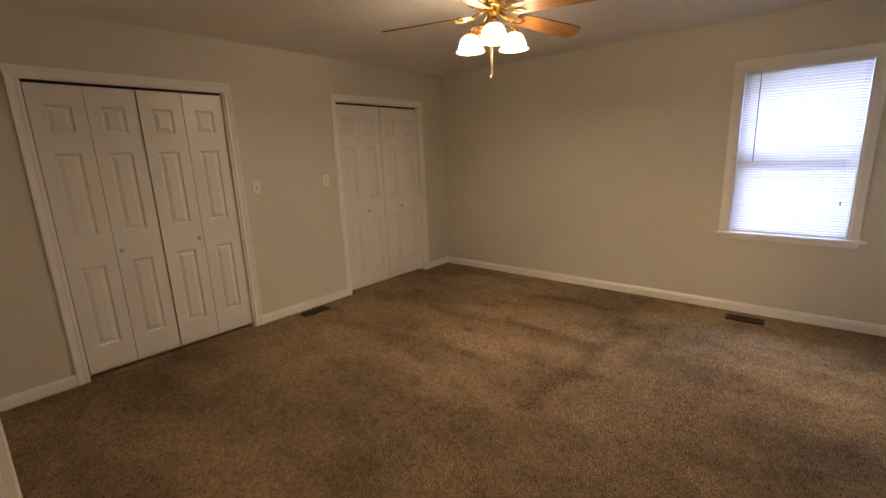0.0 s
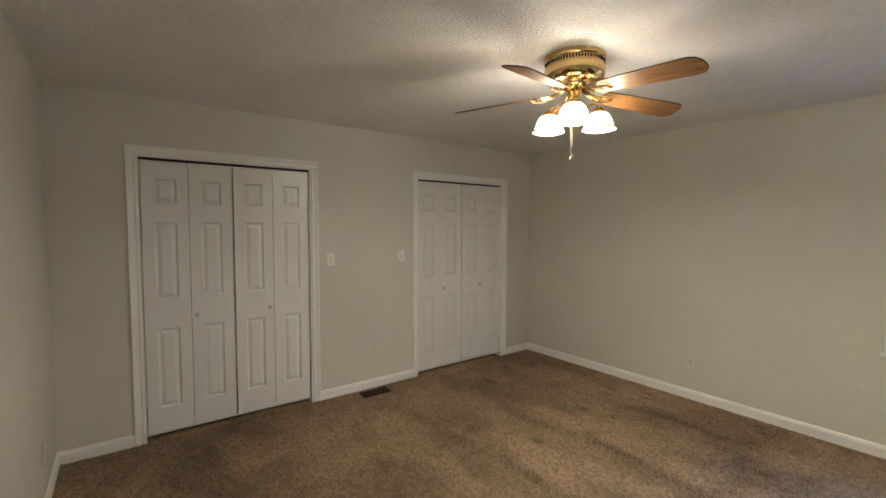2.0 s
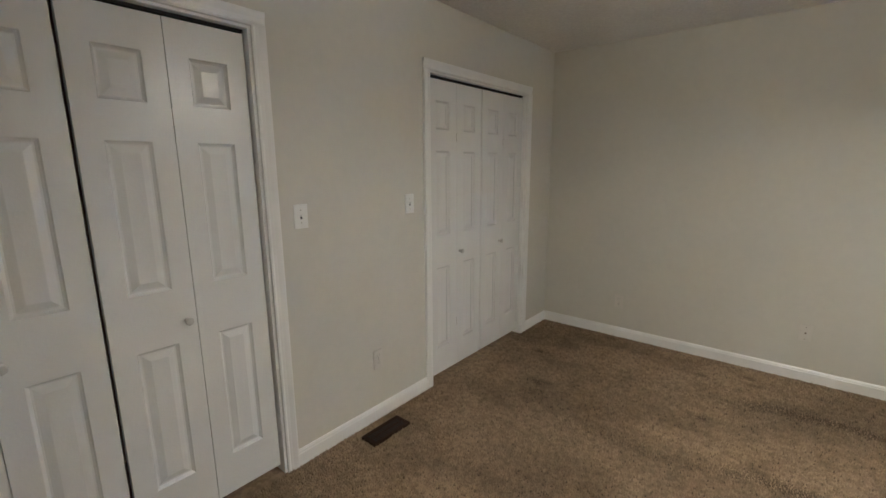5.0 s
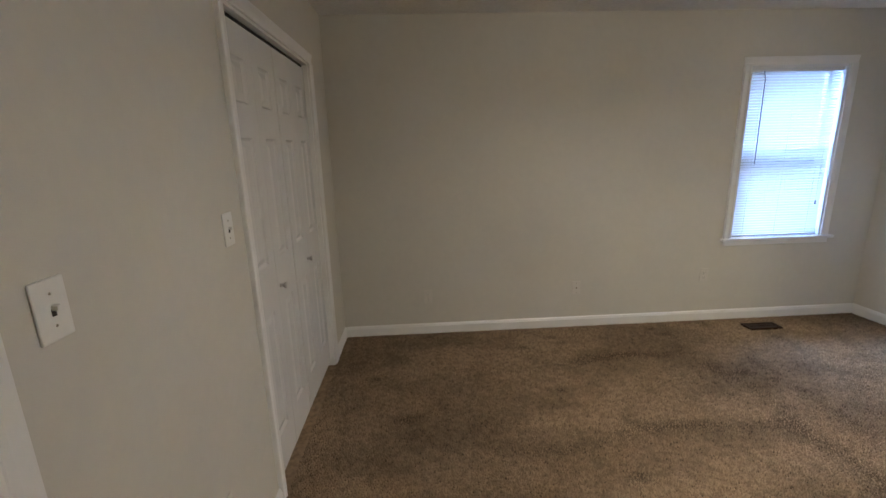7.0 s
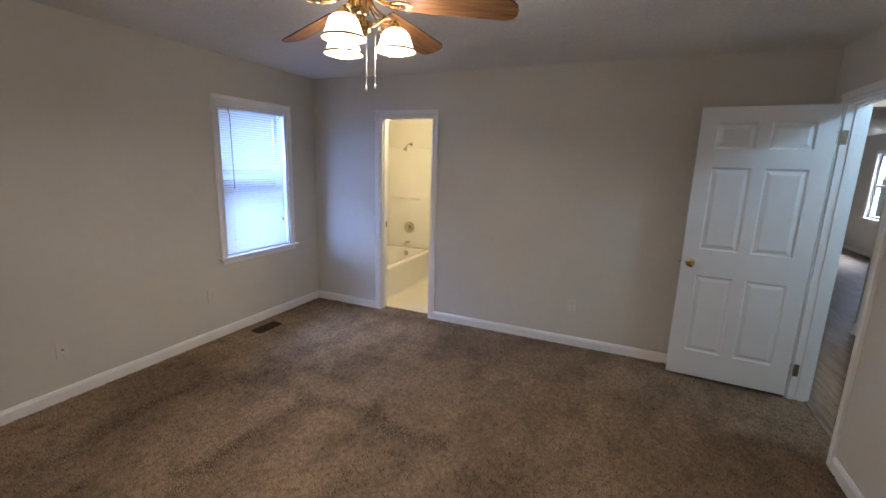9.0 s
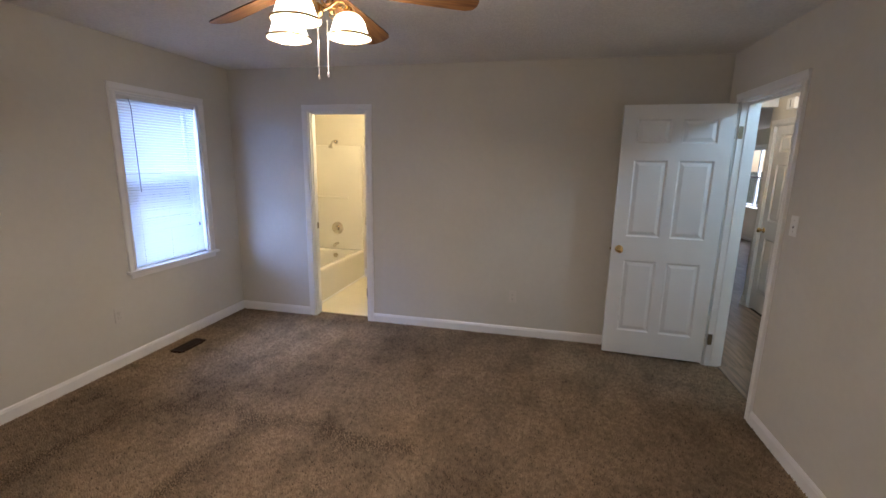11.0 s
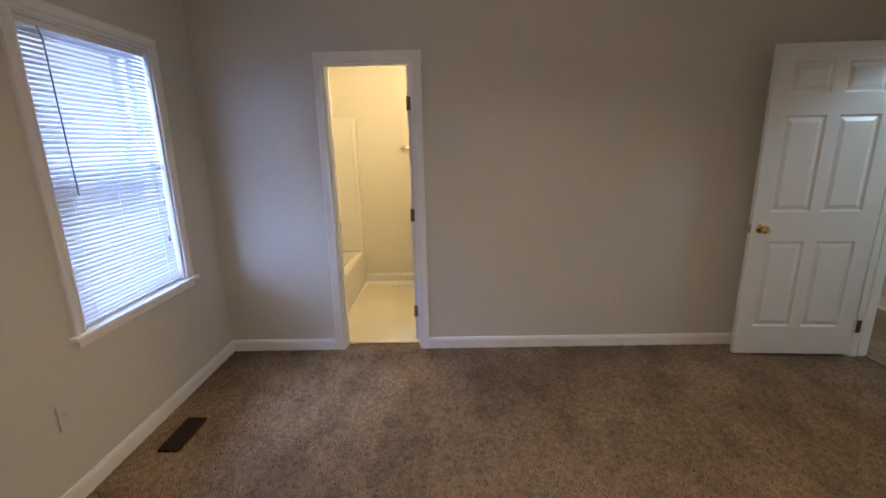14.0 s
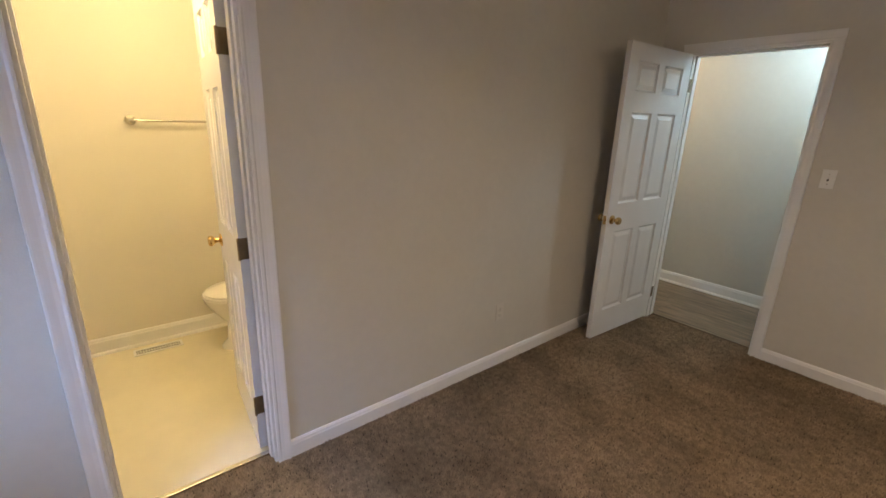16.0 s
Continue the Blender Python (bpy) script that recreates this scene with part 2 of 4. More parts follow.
M_DECK = wood_mat("weathered_deck", (0.16, 0.14, 0.12), (0.3, 0.27, 0.24), 0.8, (2, 12, 1), 3, 0.15)


# ---- mesh helpers ----
def part(name, bm, material, parent=None, label="", smooth=False):
    me = bpy.data.meshes.new(name)
    bmesh.ops.recalc_face_normals(bm, faces=bm.faces)
    if smooth:
        for fc in bm.faces:
            fc.smooth = True
    bm.to_mesh(me)
    bm.free()
    me.materials.append(material)
    ob = new(name, me)
    if parent is not None:
        ob.parent = parent
    if label:
        ob["label"] = label
    if smooth:
        me.set_sharp_from_angle(angle=radians(40))
    return ob


def empty(name, m=None):
    ob = new(name)
    ob.empty_display_size = 0.05
    if m is not None:
        ob.matrix_basis = m
    return ob


def box(bm, x0, x1, y0, y1, z0, z1, bevel=0.0, seg=2):
    vs = [bm.verts.new((x, y, z)) for x in (x0, x1) for y in (y0, y1) for z in (z0, z1)]
    fs = [bm.faces.new([vs[i] for i in q]) for q in ((0, 1, 3, 2), (4, 6, 7, 5), (0, 4, 5, 1), (2, 3, 7, 6), (0, 2, 6, 4), (1, 5, 7, 3))]
    if bevel:
        es = list({e for fc in fs for e in fc.edges})
        bmesh.ops.bevel(bm, geom=es, offset=bevel, segments=seg, affect="EDGES", profile=0.5)
    return bm


def boxes(*items, bevel=0.0):
    bm = bmesh.new()
    for it in items:
        box(bm, *it, bevel=bevel)
    return bm


def lathe(bm, profile, centre=(0, 0, 0), n=32, m=None):
    """Turns (radius, height) pairs about z."""
    rings = []
    for r, z in profile:
        ring = []
        for k in range(n):
            a = 2 * math.pi * k / n
            v = Vector((max(r, 1e-4) * math.cos(a), max(r, 1e-4) * math.sin(a), z))
            ring.append(bm.verts.new(((m @ v) if m else v) + Vector(centre)))
        rings.append(ring)
    for a, b in zip(rings, rings[1:]):
        for k in range(n):
            bm.faces.new((a[k], a[(k + 1) % n], b[(k + 1) % n], b[k]))
    bm.faces.new(rings[0])
    bm.faces.new(rings[-1])
    return bm


def shell(bm, profile, centre=(0, 0, 0), n=32):
    """Like lathe, but open at both ends."""
    rings = [[bm.verts.new((r * math.cos(2 * math.pi * k / n) + centre[0], r * math.sin(2 * math.pi * k / n) + centre[1], z + centre[2])) for k in range(n)] for r, z in profile]
    for a, b in zip(rings, rings[1:]):
        for k in range(n):
            bm.faces.new((a[k], a[(k + 1) % n], b[(k + 1) % n], b[k]))
    return bm


def tube(bm, points, r, n=8):
    pts = [Vector(p) for p in points]
    rings = []
    for i, p in enumerate(pts):
        d = (pts[min(i + 1, len(pts) - 1)] - pts[max(i - 1, 0)]).normalized()
        u = d.cross(Vector((0, 0, 1)) if abs(d.z) < 0.9 else Vector((1, 0, 0))).normalized()
        w = d.cross(u)
        rings.append([bm.verts.new(p + r * (math.cos(2 * math.pi * k / n) * u + math.sin(2 * math.pi * k / n) * w)) for k in range(n)])
    for a, b in zip(rings, rings[1:]):
        for k in range(n):
            bm.faces.new((a[k], a[(k + 1) % n], b[(k + 1) % n], b[k]))
    bm.faces.new(rings[0])
    bm.faces.new(rings[-1])
    return bm


def prism(bm, profile, m, length):
    """A (u, v) outline swept along local x by length; m places it."""
    a = [bm.verts.new(m @ Vector((0, u, v))) for u, v in profile]
    b = [bm.verts.new(m @ Vector((length, u, v))) for u, v in profile]
    k = len(profile)
    for i in range(k):
        bm.faces.new((a[i], a[(i + 1) % k], b[(i + 1) % k], b[i]))
    bm.faces.new(a)
    bm.faces.new(b)
    return bm


def door_leaf(w, h, t, panels, both=True):
    """A moulded door leaf: x 0..w, y 0..t (front at y=0), z 0..h; panels are (x0, x1, z0, z1)."""
    bm = bmesh.new()
    xs = sorted({0, w, *[p[0] for p in panels], *[p[1] for p in panels]})
    zs = sorted({0, h, *[p[2] for p in panels], *[p[3] for p in panels]})

    def face_side(y, s):
        def inside(cx, cz):
            return any(p[0] < cx < p[1] and p[2] < cz < p[3] for p in panels)
        for x0, x1 in zip(xs, xs[1:]):
            for z0, z1 in zip(zs, zs[1:]):
                if not inside((x0 + x1) / 2, (z0 + z1) / 2):
                    bm.faces.new([bm.verts.new((x, y, z)) for x, z in ((x0, z0), (x1, z0), (x1, z1), (x0, z1))])
        for x0, x1, z0, z1 in panels:
            prev = None
            for inset, depth in ((0, 0), (0.004, 0.006), (0.011, 0.012), (0.017, 0.012), (0.04, 0.003), (0.042, 0.0025)):
                ring = [bm.verts.new((x, y + s * depth, z)) for x, z in ((x0 + inset, z0 + inset), (x1 - inset, z0 + inset), (x1 - inset, z1 - inset), (x0 + inset, z1 - inset))]
                if prev:
                    for k in range(4):
                        bm.faces.new((prev[k], prev[(k + 1) % 4], ring[(k + 1) % 4], ring[k]))
                prev = ring
            bm.faces.new(prev)

    face_side(0, 1)
    if both:
        face_side(t, -1)
    else:
        bm.faces.new([bm.verts.new(v) for v in ((0, t, 0), (w, t, 0), (w, t, h), (0, t, h))])
    for q in (((0, 0, 0), (0, t, 0), (0, t, h), (0, 0, h)), ((w, 0, 0), (w, t, 0), (w, t, h), (w, 0, h)), ((0, 0, 0), (w, 0, 0), (w, t, 0), (0, t, 0)), ((0, 0, h), (w, 0, h), (w, t, h), (0, t, h))):
        bm.faces.new([bm.verts.new(v) for v in q])
    bmesh.ops.remove_doubles(bm, verts=bm.verts, dist=1e-5)
    return bm


# ---- the room's shell ----
XW, XE, YS, YN, H = -3.34, 1.10, 0.31, 4.78, 2.44
T = 0.11
HEAD = 2.04
HALL_HEAD = 2.058
C1, C2 = (0.78, 2.005), (3.1, 4.312)
BD = (3.33, 3.92)
ED = (0.1, 0.875)
WX, WZ = (-0.115, 0.672), (0.706, 2.052)
HALL_S, LIV_W, LIV_S = -0.74, 2.8, -2.95
BX, BS = 2.69, 2.58


def structure(name, bm, material, label, category):
    return tagged(part(name, bm, material), label, category, kind="structure")


structure("wall_west", boxes((XW - T, XW, YS - 0.12, C1[0], 0, H), (XW - T, XW, C1[1], C2[0], 0, H), (XW - T, XW, C2[1], YN, 0, H),
          (XW - T, XW, *C1, HEAD, H), (XW - T, XW, *C2, HEAD, H)), M_WALL, "greige painted wall with two closet openings", "wall")
structure("wall_north", boxes((XW - T, WX[0], YN, YN + 0.15, 0, H), (WX[1], BX + T, YN, YN + 0.15, 0, H),
          (*WX, YN, YN + 0.15, 0, WZ[0]), (*WX, YN, YN + 0.15, WZ[1], H)), M_WALL, "greige painted outer wall with one window opening", "wall")
structure("wall_east", boxes((XE, XE + T, YS - 0.12, BD[0], 0, H), (XE, XE + T, BD[1], YN, 0, H), (XE, XE + T, *BD, HEAD, H)),
          M_WALL, "greige painted wall with the bathroom doorway", "wall")
structure("wall_south", boxes((XW, ED[0], YS - 0.12, YS, 0, H), (ED[1], XE, YS - 0.12, YS, 0, H), (*ED, YS - 0.12, YS, HALL_HEAD, H)),
          M_WALL, "greige painted wall with the hall doorway", "wall")
structure("ceiling", boxes((XW - T, XE + T, YS - 0.12, YN + 0.15, H, H + 0.1)), M_CEIL, "white textured popcorn ceiling", "ceiling")
structure("floor", boxes((XW - T, XE + 0.07, YS - 0.1, YN + 0.05, -0.12, -0.012)), M_CARPET, "brown cut-pile carpet with vacuum marks and faint stains", "carpet")

# closets behind the bifold doors
for nm, (a, b) in (("wall_closet_1", C1), ("wall_closet_2", C2)):
    structure(nm, boxes((XW - 0.75, XW - 0.7, a - 0.1, b + 0.1, 0, H), (XW - 0.7, XW - T, a - 0.1, a - 0.05, 0, H), (XW - 0.7, XW - T, b + 0.05, b + 0.1, 0, H),
              (XW - 0.7, XW - T, a - 0.05, b + 0.05, H - 0.05, H), (XW - 0.7, XW - T, a - 0.05, b + 0.05, -0.05, 0)), M_WALL, "plain closet interior behind closed doors", "wall")

# bathroom shell
structure("wall_bath_east", boxes((BX, BX + T, BS - T, YN, 0, H)), M_BATHWALL, "pale painted bathroom wall", "wall")
structure("wall_bath_south", boxes((XE + T, BX, BS - T, BS, 0, H)), M_BATHWALL, "pale painted bathroom wall", "wall")
structure("wall_bath_north", boxes((XE + T, BX, YN - 0.006, YN - 0.002, 0, H)), M_BATHWALL, "pale painted bathroom wall", "wall")
structure("wall_bath_west", boxes((XE + T, XE + T + 0.004, BS, BD[0] - 0.06, 0, H), (XE + T, XE + T + 0.004, BD[1] + 0.06, YN - 0.006, 0, H), (XE + T, XE + T + 0.004, BD[0] - 0.06, BD[1] + 0.06, HEAD + 0.06, H)), M_BATHWALL, "pale painted bathroom wall", "wall")
structure("ceiling_bath", boxes((XE + T, BX + T, BS - T, YN + 0.15, H, H + 0.1)), M_CEIL, "white bathroom ceiling", "ceiling")
structure("floor_bath", boxes((XE + 0.07, BX, BS, YN, -0.12, -0.004)), M_VINYL, "cream sheet vinyl bathroom floor", "floor")
structure("threshold_bath", boxes((XE + 0.062, XE + 0.085, *BD, -0.01, 0.004), bevel=0.002), M_CHROME, "thin metal carpet edge strip", "threshold")

# hall and living room shell
structure("wall_hall_south", boxes((-1.5, 1.94, HALL_S - T, HALL_S, 0, H), (2.67, LIV_W, HALL_S - T, HALL_S, 0, H), (1.94, 2.67, HALL_S - T, HALL_S, HEAD, H)), M_WALL, "greige painted hallway wall", "wall")
structure("wall_hall_west", boxes((-1.6, -1.5, HALL_S - T, YS - 0.12, 0, H)), M_WALL, "greige painted end of the hallway", "wall")
structure("wall_hall_north", boxes((XE + T, LIV_W, YS - 0.12 - 0.0, YS, 0, H)), M_WALL, "greige painted hallway wall", "wall")
structure("wall_living_west", boxes((LIV_W - T, LIV_W, LIV_S, HALL_S - T, 0, H), (LIV_W - T, LIV_W, YS, 2.3, 0, H)), M_WALL, "greige painted living room wall", "wall")
structure("wall_living_south", boxes((LIV_W - T, 7.43, LIV_S - 0.15, LIV_S, 0, H), (8.93, 10.4, LIV_S - 0.15, LIV_S, 0, H), (7.43, 8.93, LIV_S - 0.15, LIV_S, 0, 0.75), (7.43, 8.93, LIV_S - 0.15, LIV_S, 2.05, H)), M_WALL, "greige painted living room wall with a window", "wall")
structure("wall_living_east", boxes((10.4, 10.5, LIV_S - 0.15, 2.3, 0, H)), M_WALL, "greige painted living room wall", "wall")
structure("wall_living_north", boxes((LIV_W - T, 10.5, 2.3, 2.4, 0, H)), M_WALL, "greige painted living room wall", "wall")
structure("ceiling_hall", boxes((-1.6, LIV_W, HALL_S - T, YS - 0.12, H, H + 0.1)), M_CEIL, "white textured hallway ceiling", "ceiling")
structure("ceiling_living", boxes((LIV_W, 10.5, LIV_S - 0.15, 2.4, H, H + 0.1)), M_CEIL, "white textured living room ceiling", "ceiling")
structure("header_living", boxes((LIV_W - T, LIV_W + 0.02, HALL_S, YS - 0.12, 2.24, H)), M_TRIM, "white header between hallway and living room", "trim")
structure("floor_hall", boxes((-1.6, LIV_W, HALL_S - T, YS - 0.1, -0.12, -0.012), (LIV_W, 10.5, LIV_S - 0.1, 2.4, -0.12, -0.012)), M_DARK, "dark underlay between the floor planks", "floor")
structure("door_back_hall", boxes((1.94, 2.67, HALL_S - T - 0.02, HALL_S - T, 0, HEAD)), M_WALL, "plain wall behind the closed hall door", "wall")

BASE = [(0, -0.012), (0.014, -0.012), (0.014, 0.054), (0.011, 0.06), (0.010, 0.067), (0.006, 0.073), (0.004, 0.077), (0, 0.077)]


TALL = [(0, -0.012), (0.028, -0.012), (0.027, 0.006), (0.022, 0.014), (0.014, 0.018), (0.014, 0.086), (0.011, 0.093), (0.010, 0.101), (0.005, 0.109), (0, 0.11)]


def skirting(p, q, inward, label="white moulded baseboard along the wall", outline=BASE):
    """From p to q on the floor; inward is the unit way off the wall."""
    p, q, w = Vector((*p, 0)), Vector((*q, 0)), Vector((*inward, 0))
    d = (q - p)
    m = Matrix.Translation(p) @ Matrix((d.normalized(), w, Vector((0, 0, 1)))).transposed().to_4x4()
    tagged(part("baseboard", prism(bmesh.new(), outline, m, d.length), M_TRIM), label, "baseboard", kind="structure")


CW = 0.06
skirting((XW, YS), (XW, C1[0] - CW), (1, 0))
skirting((XW, C1[1] + CW), (XW, C2[0] - CW), (1, 0))
skirting((XW, C2[1] + CW), (XW, YN), (1, 0))
skirting((XW + 0.014, YN), (XE - 0.014, YN), (0, -1))
skirting((XE, YN), (XE, BD[1] + CW), (-1, 0))
skirting((XE, BD[0] - CW), (XE, YS), (-1, 0))
skirting((XW + 0.014, YS), (ED[0] - CW, YS), (0, 1))
skirting((BX, 4.04), (BX, BS), (-1, 0), "tall white bathroom baseboard with shoe moulding", TALL)
skirting((-1.5, HALL_S), (1.88, HALL_S), (0, 1), "tall white hallway baseboard with shoe moulding", TALL)
skirting((2.73, HALL_S), (LIV_W, HALL_S), (0, 1), "tall white hallway baseboard with shoe moulding", TALL)
skirting((XE + T, YS - 0.12), (LIV_W, YS - 0.12), (0, -1), "tall white hallway baseboard with shoe moulding", TALL)
skirting((LIV_W, LIV_S), (10.4, LIV_S), (0, 1), "white living room baseboard")
skirting((10.4, LIV_S), (10.4, 2.3), (-1, 0), "white living room baseboard")

CASE = [(0, 0), (0.011, 0), (0.013, 0.008), (0.010, 0.016), (0.012, 0.030), (0.016, 0.044), (0.018, 0.052), (0.018, 0.058), (0.014, CW), (0, CW)]


def casing(parent, a, b, wall, sill, top, axis, way):
    """Moulded casing round an opening a..b on the wall's face; axis 'x' or 'y' is the way the wall runs, way is the normal's sign."""
    def put(start, along, out, length):
        n = Vector((0, way, 0)) if axis == "x" else Vector((way, 0, 0))
        m = Matrix.Translation(start) @ Matrix((along, n, out)).transposed().to_4x4()
        part("casing", prism(bmesh.new(), CASE, m, length), M_TRIM, parent)
    run = Vector((1, 0, 0)) if axis == "x" else Vector((0, 1, 0))
    fixed = Vector((0, wall, 0)) if axis == "x" else Vector((wall, 0, 0))
    up = Vector((0, 0, 1))
    put(fixed + run * a + up * sill, up, -run, top - sill)
    put(fixed + run * b + up * sill, up, run, top - sill)
    put(fixed + run * (a - CW) + up * top, run, up, b - a + 2 * CW)


def jamb(parent, axis, a, b, w0, w1, top, stop=None):
    t = 0.012
    def bx(r0, r1, z0, z1, c0=w0, c1=w1):
        return (r0, r1, c0, c1, z0, z1) if axis == "x" else (c0, c1, r0, r1, z0, z1)
    part("jamb", boxes(bx(a - 0.001, a + t, -0.012, top), bevel=0.001), M_TRIM, parent)
    part("jamb", boxes(bx(b - t, b + 0.001, -0.012, top), bevel=0.001), M_TRIM, parent)
    part("jamb", boxes(bx(a + t, b - t, top - t, top + 0.001), bevel=0.001), M_TRIM, parent)
    if stop:
        s0, s1 = stop
        for r0, r1, z0, z1 in ((a + t, a + t + 0.01, 0, top - t), (b - t - 0.01, b - t, 0, top - t), (a + t + 0.01, b - t - 0.01, top - t - 0.01, top - t)):
            part("door_stop", boxes(bx(r0, r1, z0, z1, s0, s1), bevel=0.001), M_TRIM, parent)


def frame_thing(name, label):
    return tagged(empty(name), label, "door frame", kind="structure")


fr = frame_thing("door_frame_1", "white moulded casing round the closet opening")
casing(fr, *C1, XW, -0.012, HEAD, "y", 1)
jamb(fr, "y", *C1, XW - T, XW - 0.001, HEAD)
fr = frame_thing("door_frame_2", "white moulded casing round the closet opening")
casing(fr, *C2, XW, -0.012, HEAD, "y", 1)
jamb(fr, "y", *C2, XW - T, XW - 0.001, HEAD)
fr = frame_thing("door_frame_3", "white casing and jamb of the bathroom doorway")
casing(fr, *BD, XE, -0.012, HEAD, "y", -1)
casing(fr, *BD, XE + T, 0, HEAD, "y", 1)
jamb(fr, "y", *BD, XE + 0.001, XE + T - 0.001, HEAD, (XE + 0.03, XE + 0.06))
part("strike_plate", boxes((XE + 0.075, XE + 0.1, BD[1] - 0.015, BD[1] - 0.0115, 0.9, 0.96)), M_OLDBRASS, fr, "small dark strike plate")
fr = frame_thing("door_frame_4", "white casing and jamb of the hall doorway")
casing(fr, *ED, YS, -0.012, HALL_HEAD, "x", 1)
casing(fr, *ED, YS - 0.12, 0, HALL_HEAD, "x", -1)
jamb(fr, "x", *ED, YS - 0.119, YS - 0.001, HALL_HEAD, (YS - 0.075, YS - 0.045))
part("strike_plate", boxes((ED[0] + 0.0115, ED[0] + 0.015, YS - 0.035, YS - 0.008, 0.89, 0.95)), M_OLDBRASS, fr, "small dark strike plate")
for hz in (0.22, 1.84):
    part("hinge_plate", boxes((ED[1] - 0.0145, ED[1] - 0.0115, YS - 0.034, YS - 0.002, hz - 0.045, hz + 0.045)), M_OLDBRASS, fr, "tarnished brass hinge plate")
fr = frame_thing("door_frame_5", "white casing round the hall closet door")
casing(fr, 1.94, 2.67, HALL_S, 0, HEAD, "x", 1)
jamb(fr, "x", 1.94, 2.67, HALL_S - T, HALL_S - 0.001, HEAD)

# ---- doors ----
LEAF_H = 1.978


def knob_profile():
    return [(0.0001, 0), (0.011, 0), (0.009, 0.006), (0.007, 0.012), (0.011, 0.017), (0.0155, 0.023), (0.0165, 0.029), (0.013, 0.034), (0.0001, 0.0355)]


def bifold(y0, y1, knob_left, label):
    """One pair of hinged leaves in the west wall, front towards +x."""
    thing = tagged(empty("bifold_door", pose(XW - 0.028, y0, 0.03, 0, 0, 90)), label, "closet door", "bifold doors of the closets")
    w = (y1 - y0) / 2 - 0.002
    m0 = 0.075
    cols = [(m0, w - m0, 0.185, 0.765), (m0, w - m0, 0.985, 1.54), (m0, w - m0, 1.675, 1.85)]
    for k in range(2):
        leaf = part("door_panel", door_leaf(w, LEAF_H, 0.03, cols), M_DOOR, thing)
        leaf.matrix_basis = pose(k * (w + 0.003), 0, 0, 0, 0, 0)
    kx = (w + 0.003 + 0.033) if knob_left else (w - 0.036)
    part("knob", lathe(bmesh.new(), knob_profile(), (kx, 0, 0.85), 20, pose(0, 0, 0, 90, 0, 0).to_3x3()), M_KNOB, thing, "small round off-white knob", True)
    part("hinge", boxes((w - 0.001, w + 0.003, 0.001, 0.004, 0.3, 0.36), (w - 0.001, w + 0.003, 0.001, 0.004, 1.6, 1.66)), M_OLDBRASS, thing)
    return thing


LAB = "closed white moulded six-panel bifold closet door"
for a, b in (C1, C2):
    mid = (a + b) / 2
    bifold(a + 0.02, mid - 0.006, True, LAB)
    bifold(mid + 0.006, b - 0.018, False, LAB)
    tagged(part("bifold_track", boxes((XW - 0.075, XW - 0.035, a + 0.014, b - 0.014, HEAD - 0.024, HEAD - 0.0125)), M_DARK), "dark metal bifold track under the opening's head", "track", "bifold tracks")


def big_knob(thing, x, y_front, z, t, material=M_BRASS):
    """A round knob with a rose on both faces of a leaf."""
    prof = [(0.0001, 0), (0.032, 0), (0.031, 0.004), (0.024, 0.009), (0.012, 0.012), (0.011, 0.026), (0.019, 0.033), (0.026, 0.042), (0.027, 0.051), (0.022, 0.06), (0.012, 0.063), (0.0001, 0.063)]
    part("door_knob", lathe(bmesh.new(), prof, (x, y_front, z), 28, pose(0, 0, 0, 90, 0, 0).to_3x3()), material, thing, "polished brass knob", True)
    part("door_knob", lathe(bmesh.new(), prof, (x, y_front + t, z), 28, pose(0, 0, 0, -90, 0, 0).to_3x3()), material, thing, "polished brass knob", True)


def six_panel(name, m, w, label, knob_z=0.915, hinge_zs=(0.2, 1.02, 1.8), group="", hinge_side=0):
    """A swinging leaf; local origin at the hinge edge on the floor, x towards the free edge, front face at y=0."""
    thing = tagged(empty(name, m), label, "door", group)
    s, c = 0.105, 0.075
    pw = (w - 2 * s - c) / 2
    pan = []
    for x0 in (s, s + pw + c):
        pan += [(x0, x0 + pw, 0.205, 0.81), (x0, x0 + pw, 1.01, 1.615), (x0, x0 + pw, 1.745, 1.945 - 0.02)]
    leaf = part("door_leaf", door_leaf(w, 2.032, 0.035, pan), M_DOOR, thing)
    leaf.location.z = 0.015
    big_knob(thing, w - 0.06, 0, knob_z, 0.035)
    part("latch_plate", boxes((w - 0.001, w + 0.0015, 0.006, 0.029, knob_z - 0.03, knob_z + 0.03)), M_BRASS, thing)
    part("latch", boxes((w + 0.001, w + 0.011, 0.011, 0.024, knob_z - 0.008, knob_z + 0.008), bevel=0.002), M_BRASS, thing)
    for z in hinge_zs:
        hb = boxes((-0.004, 0.0005, 0.002, 0.034, z - 0.045, z + 0.045))
        lathe(hb, [(0.0001, -0.048), (0.006, -0.046), (0.006, 0.046), (0.0001, 0.048)], (-0.006, 0.036 if hinge_side == 0 else -0.002, z), 12)
        part("hinge", hb, M_OLDBRASS, thing, "tarnished brass hinge")
    return thing


# bedroom door, open a right angle against the east wall: front (hall) face looks west
six_panel("door_1", pose(0.858, 0.331, 0, 0, 0, 86.8) @ Matrix.Diagonal((1, -1, 1, 1)), 0.772, "open white six-panel bedroom door with brass knob", hinge_zs=(0.22, 1.84))
# bathroom door, open into the bathroom
six_panel("door_2", pose(1.203, 3.379, 0, 0, 0, -4.5) @ Matrix.Diagonal((1, -1, 1, 1)), 0.57, "open white six-panel bathroom door with brass knob", hinge_zs=(0.25, 1.0, 1.78), hinge_side=1)
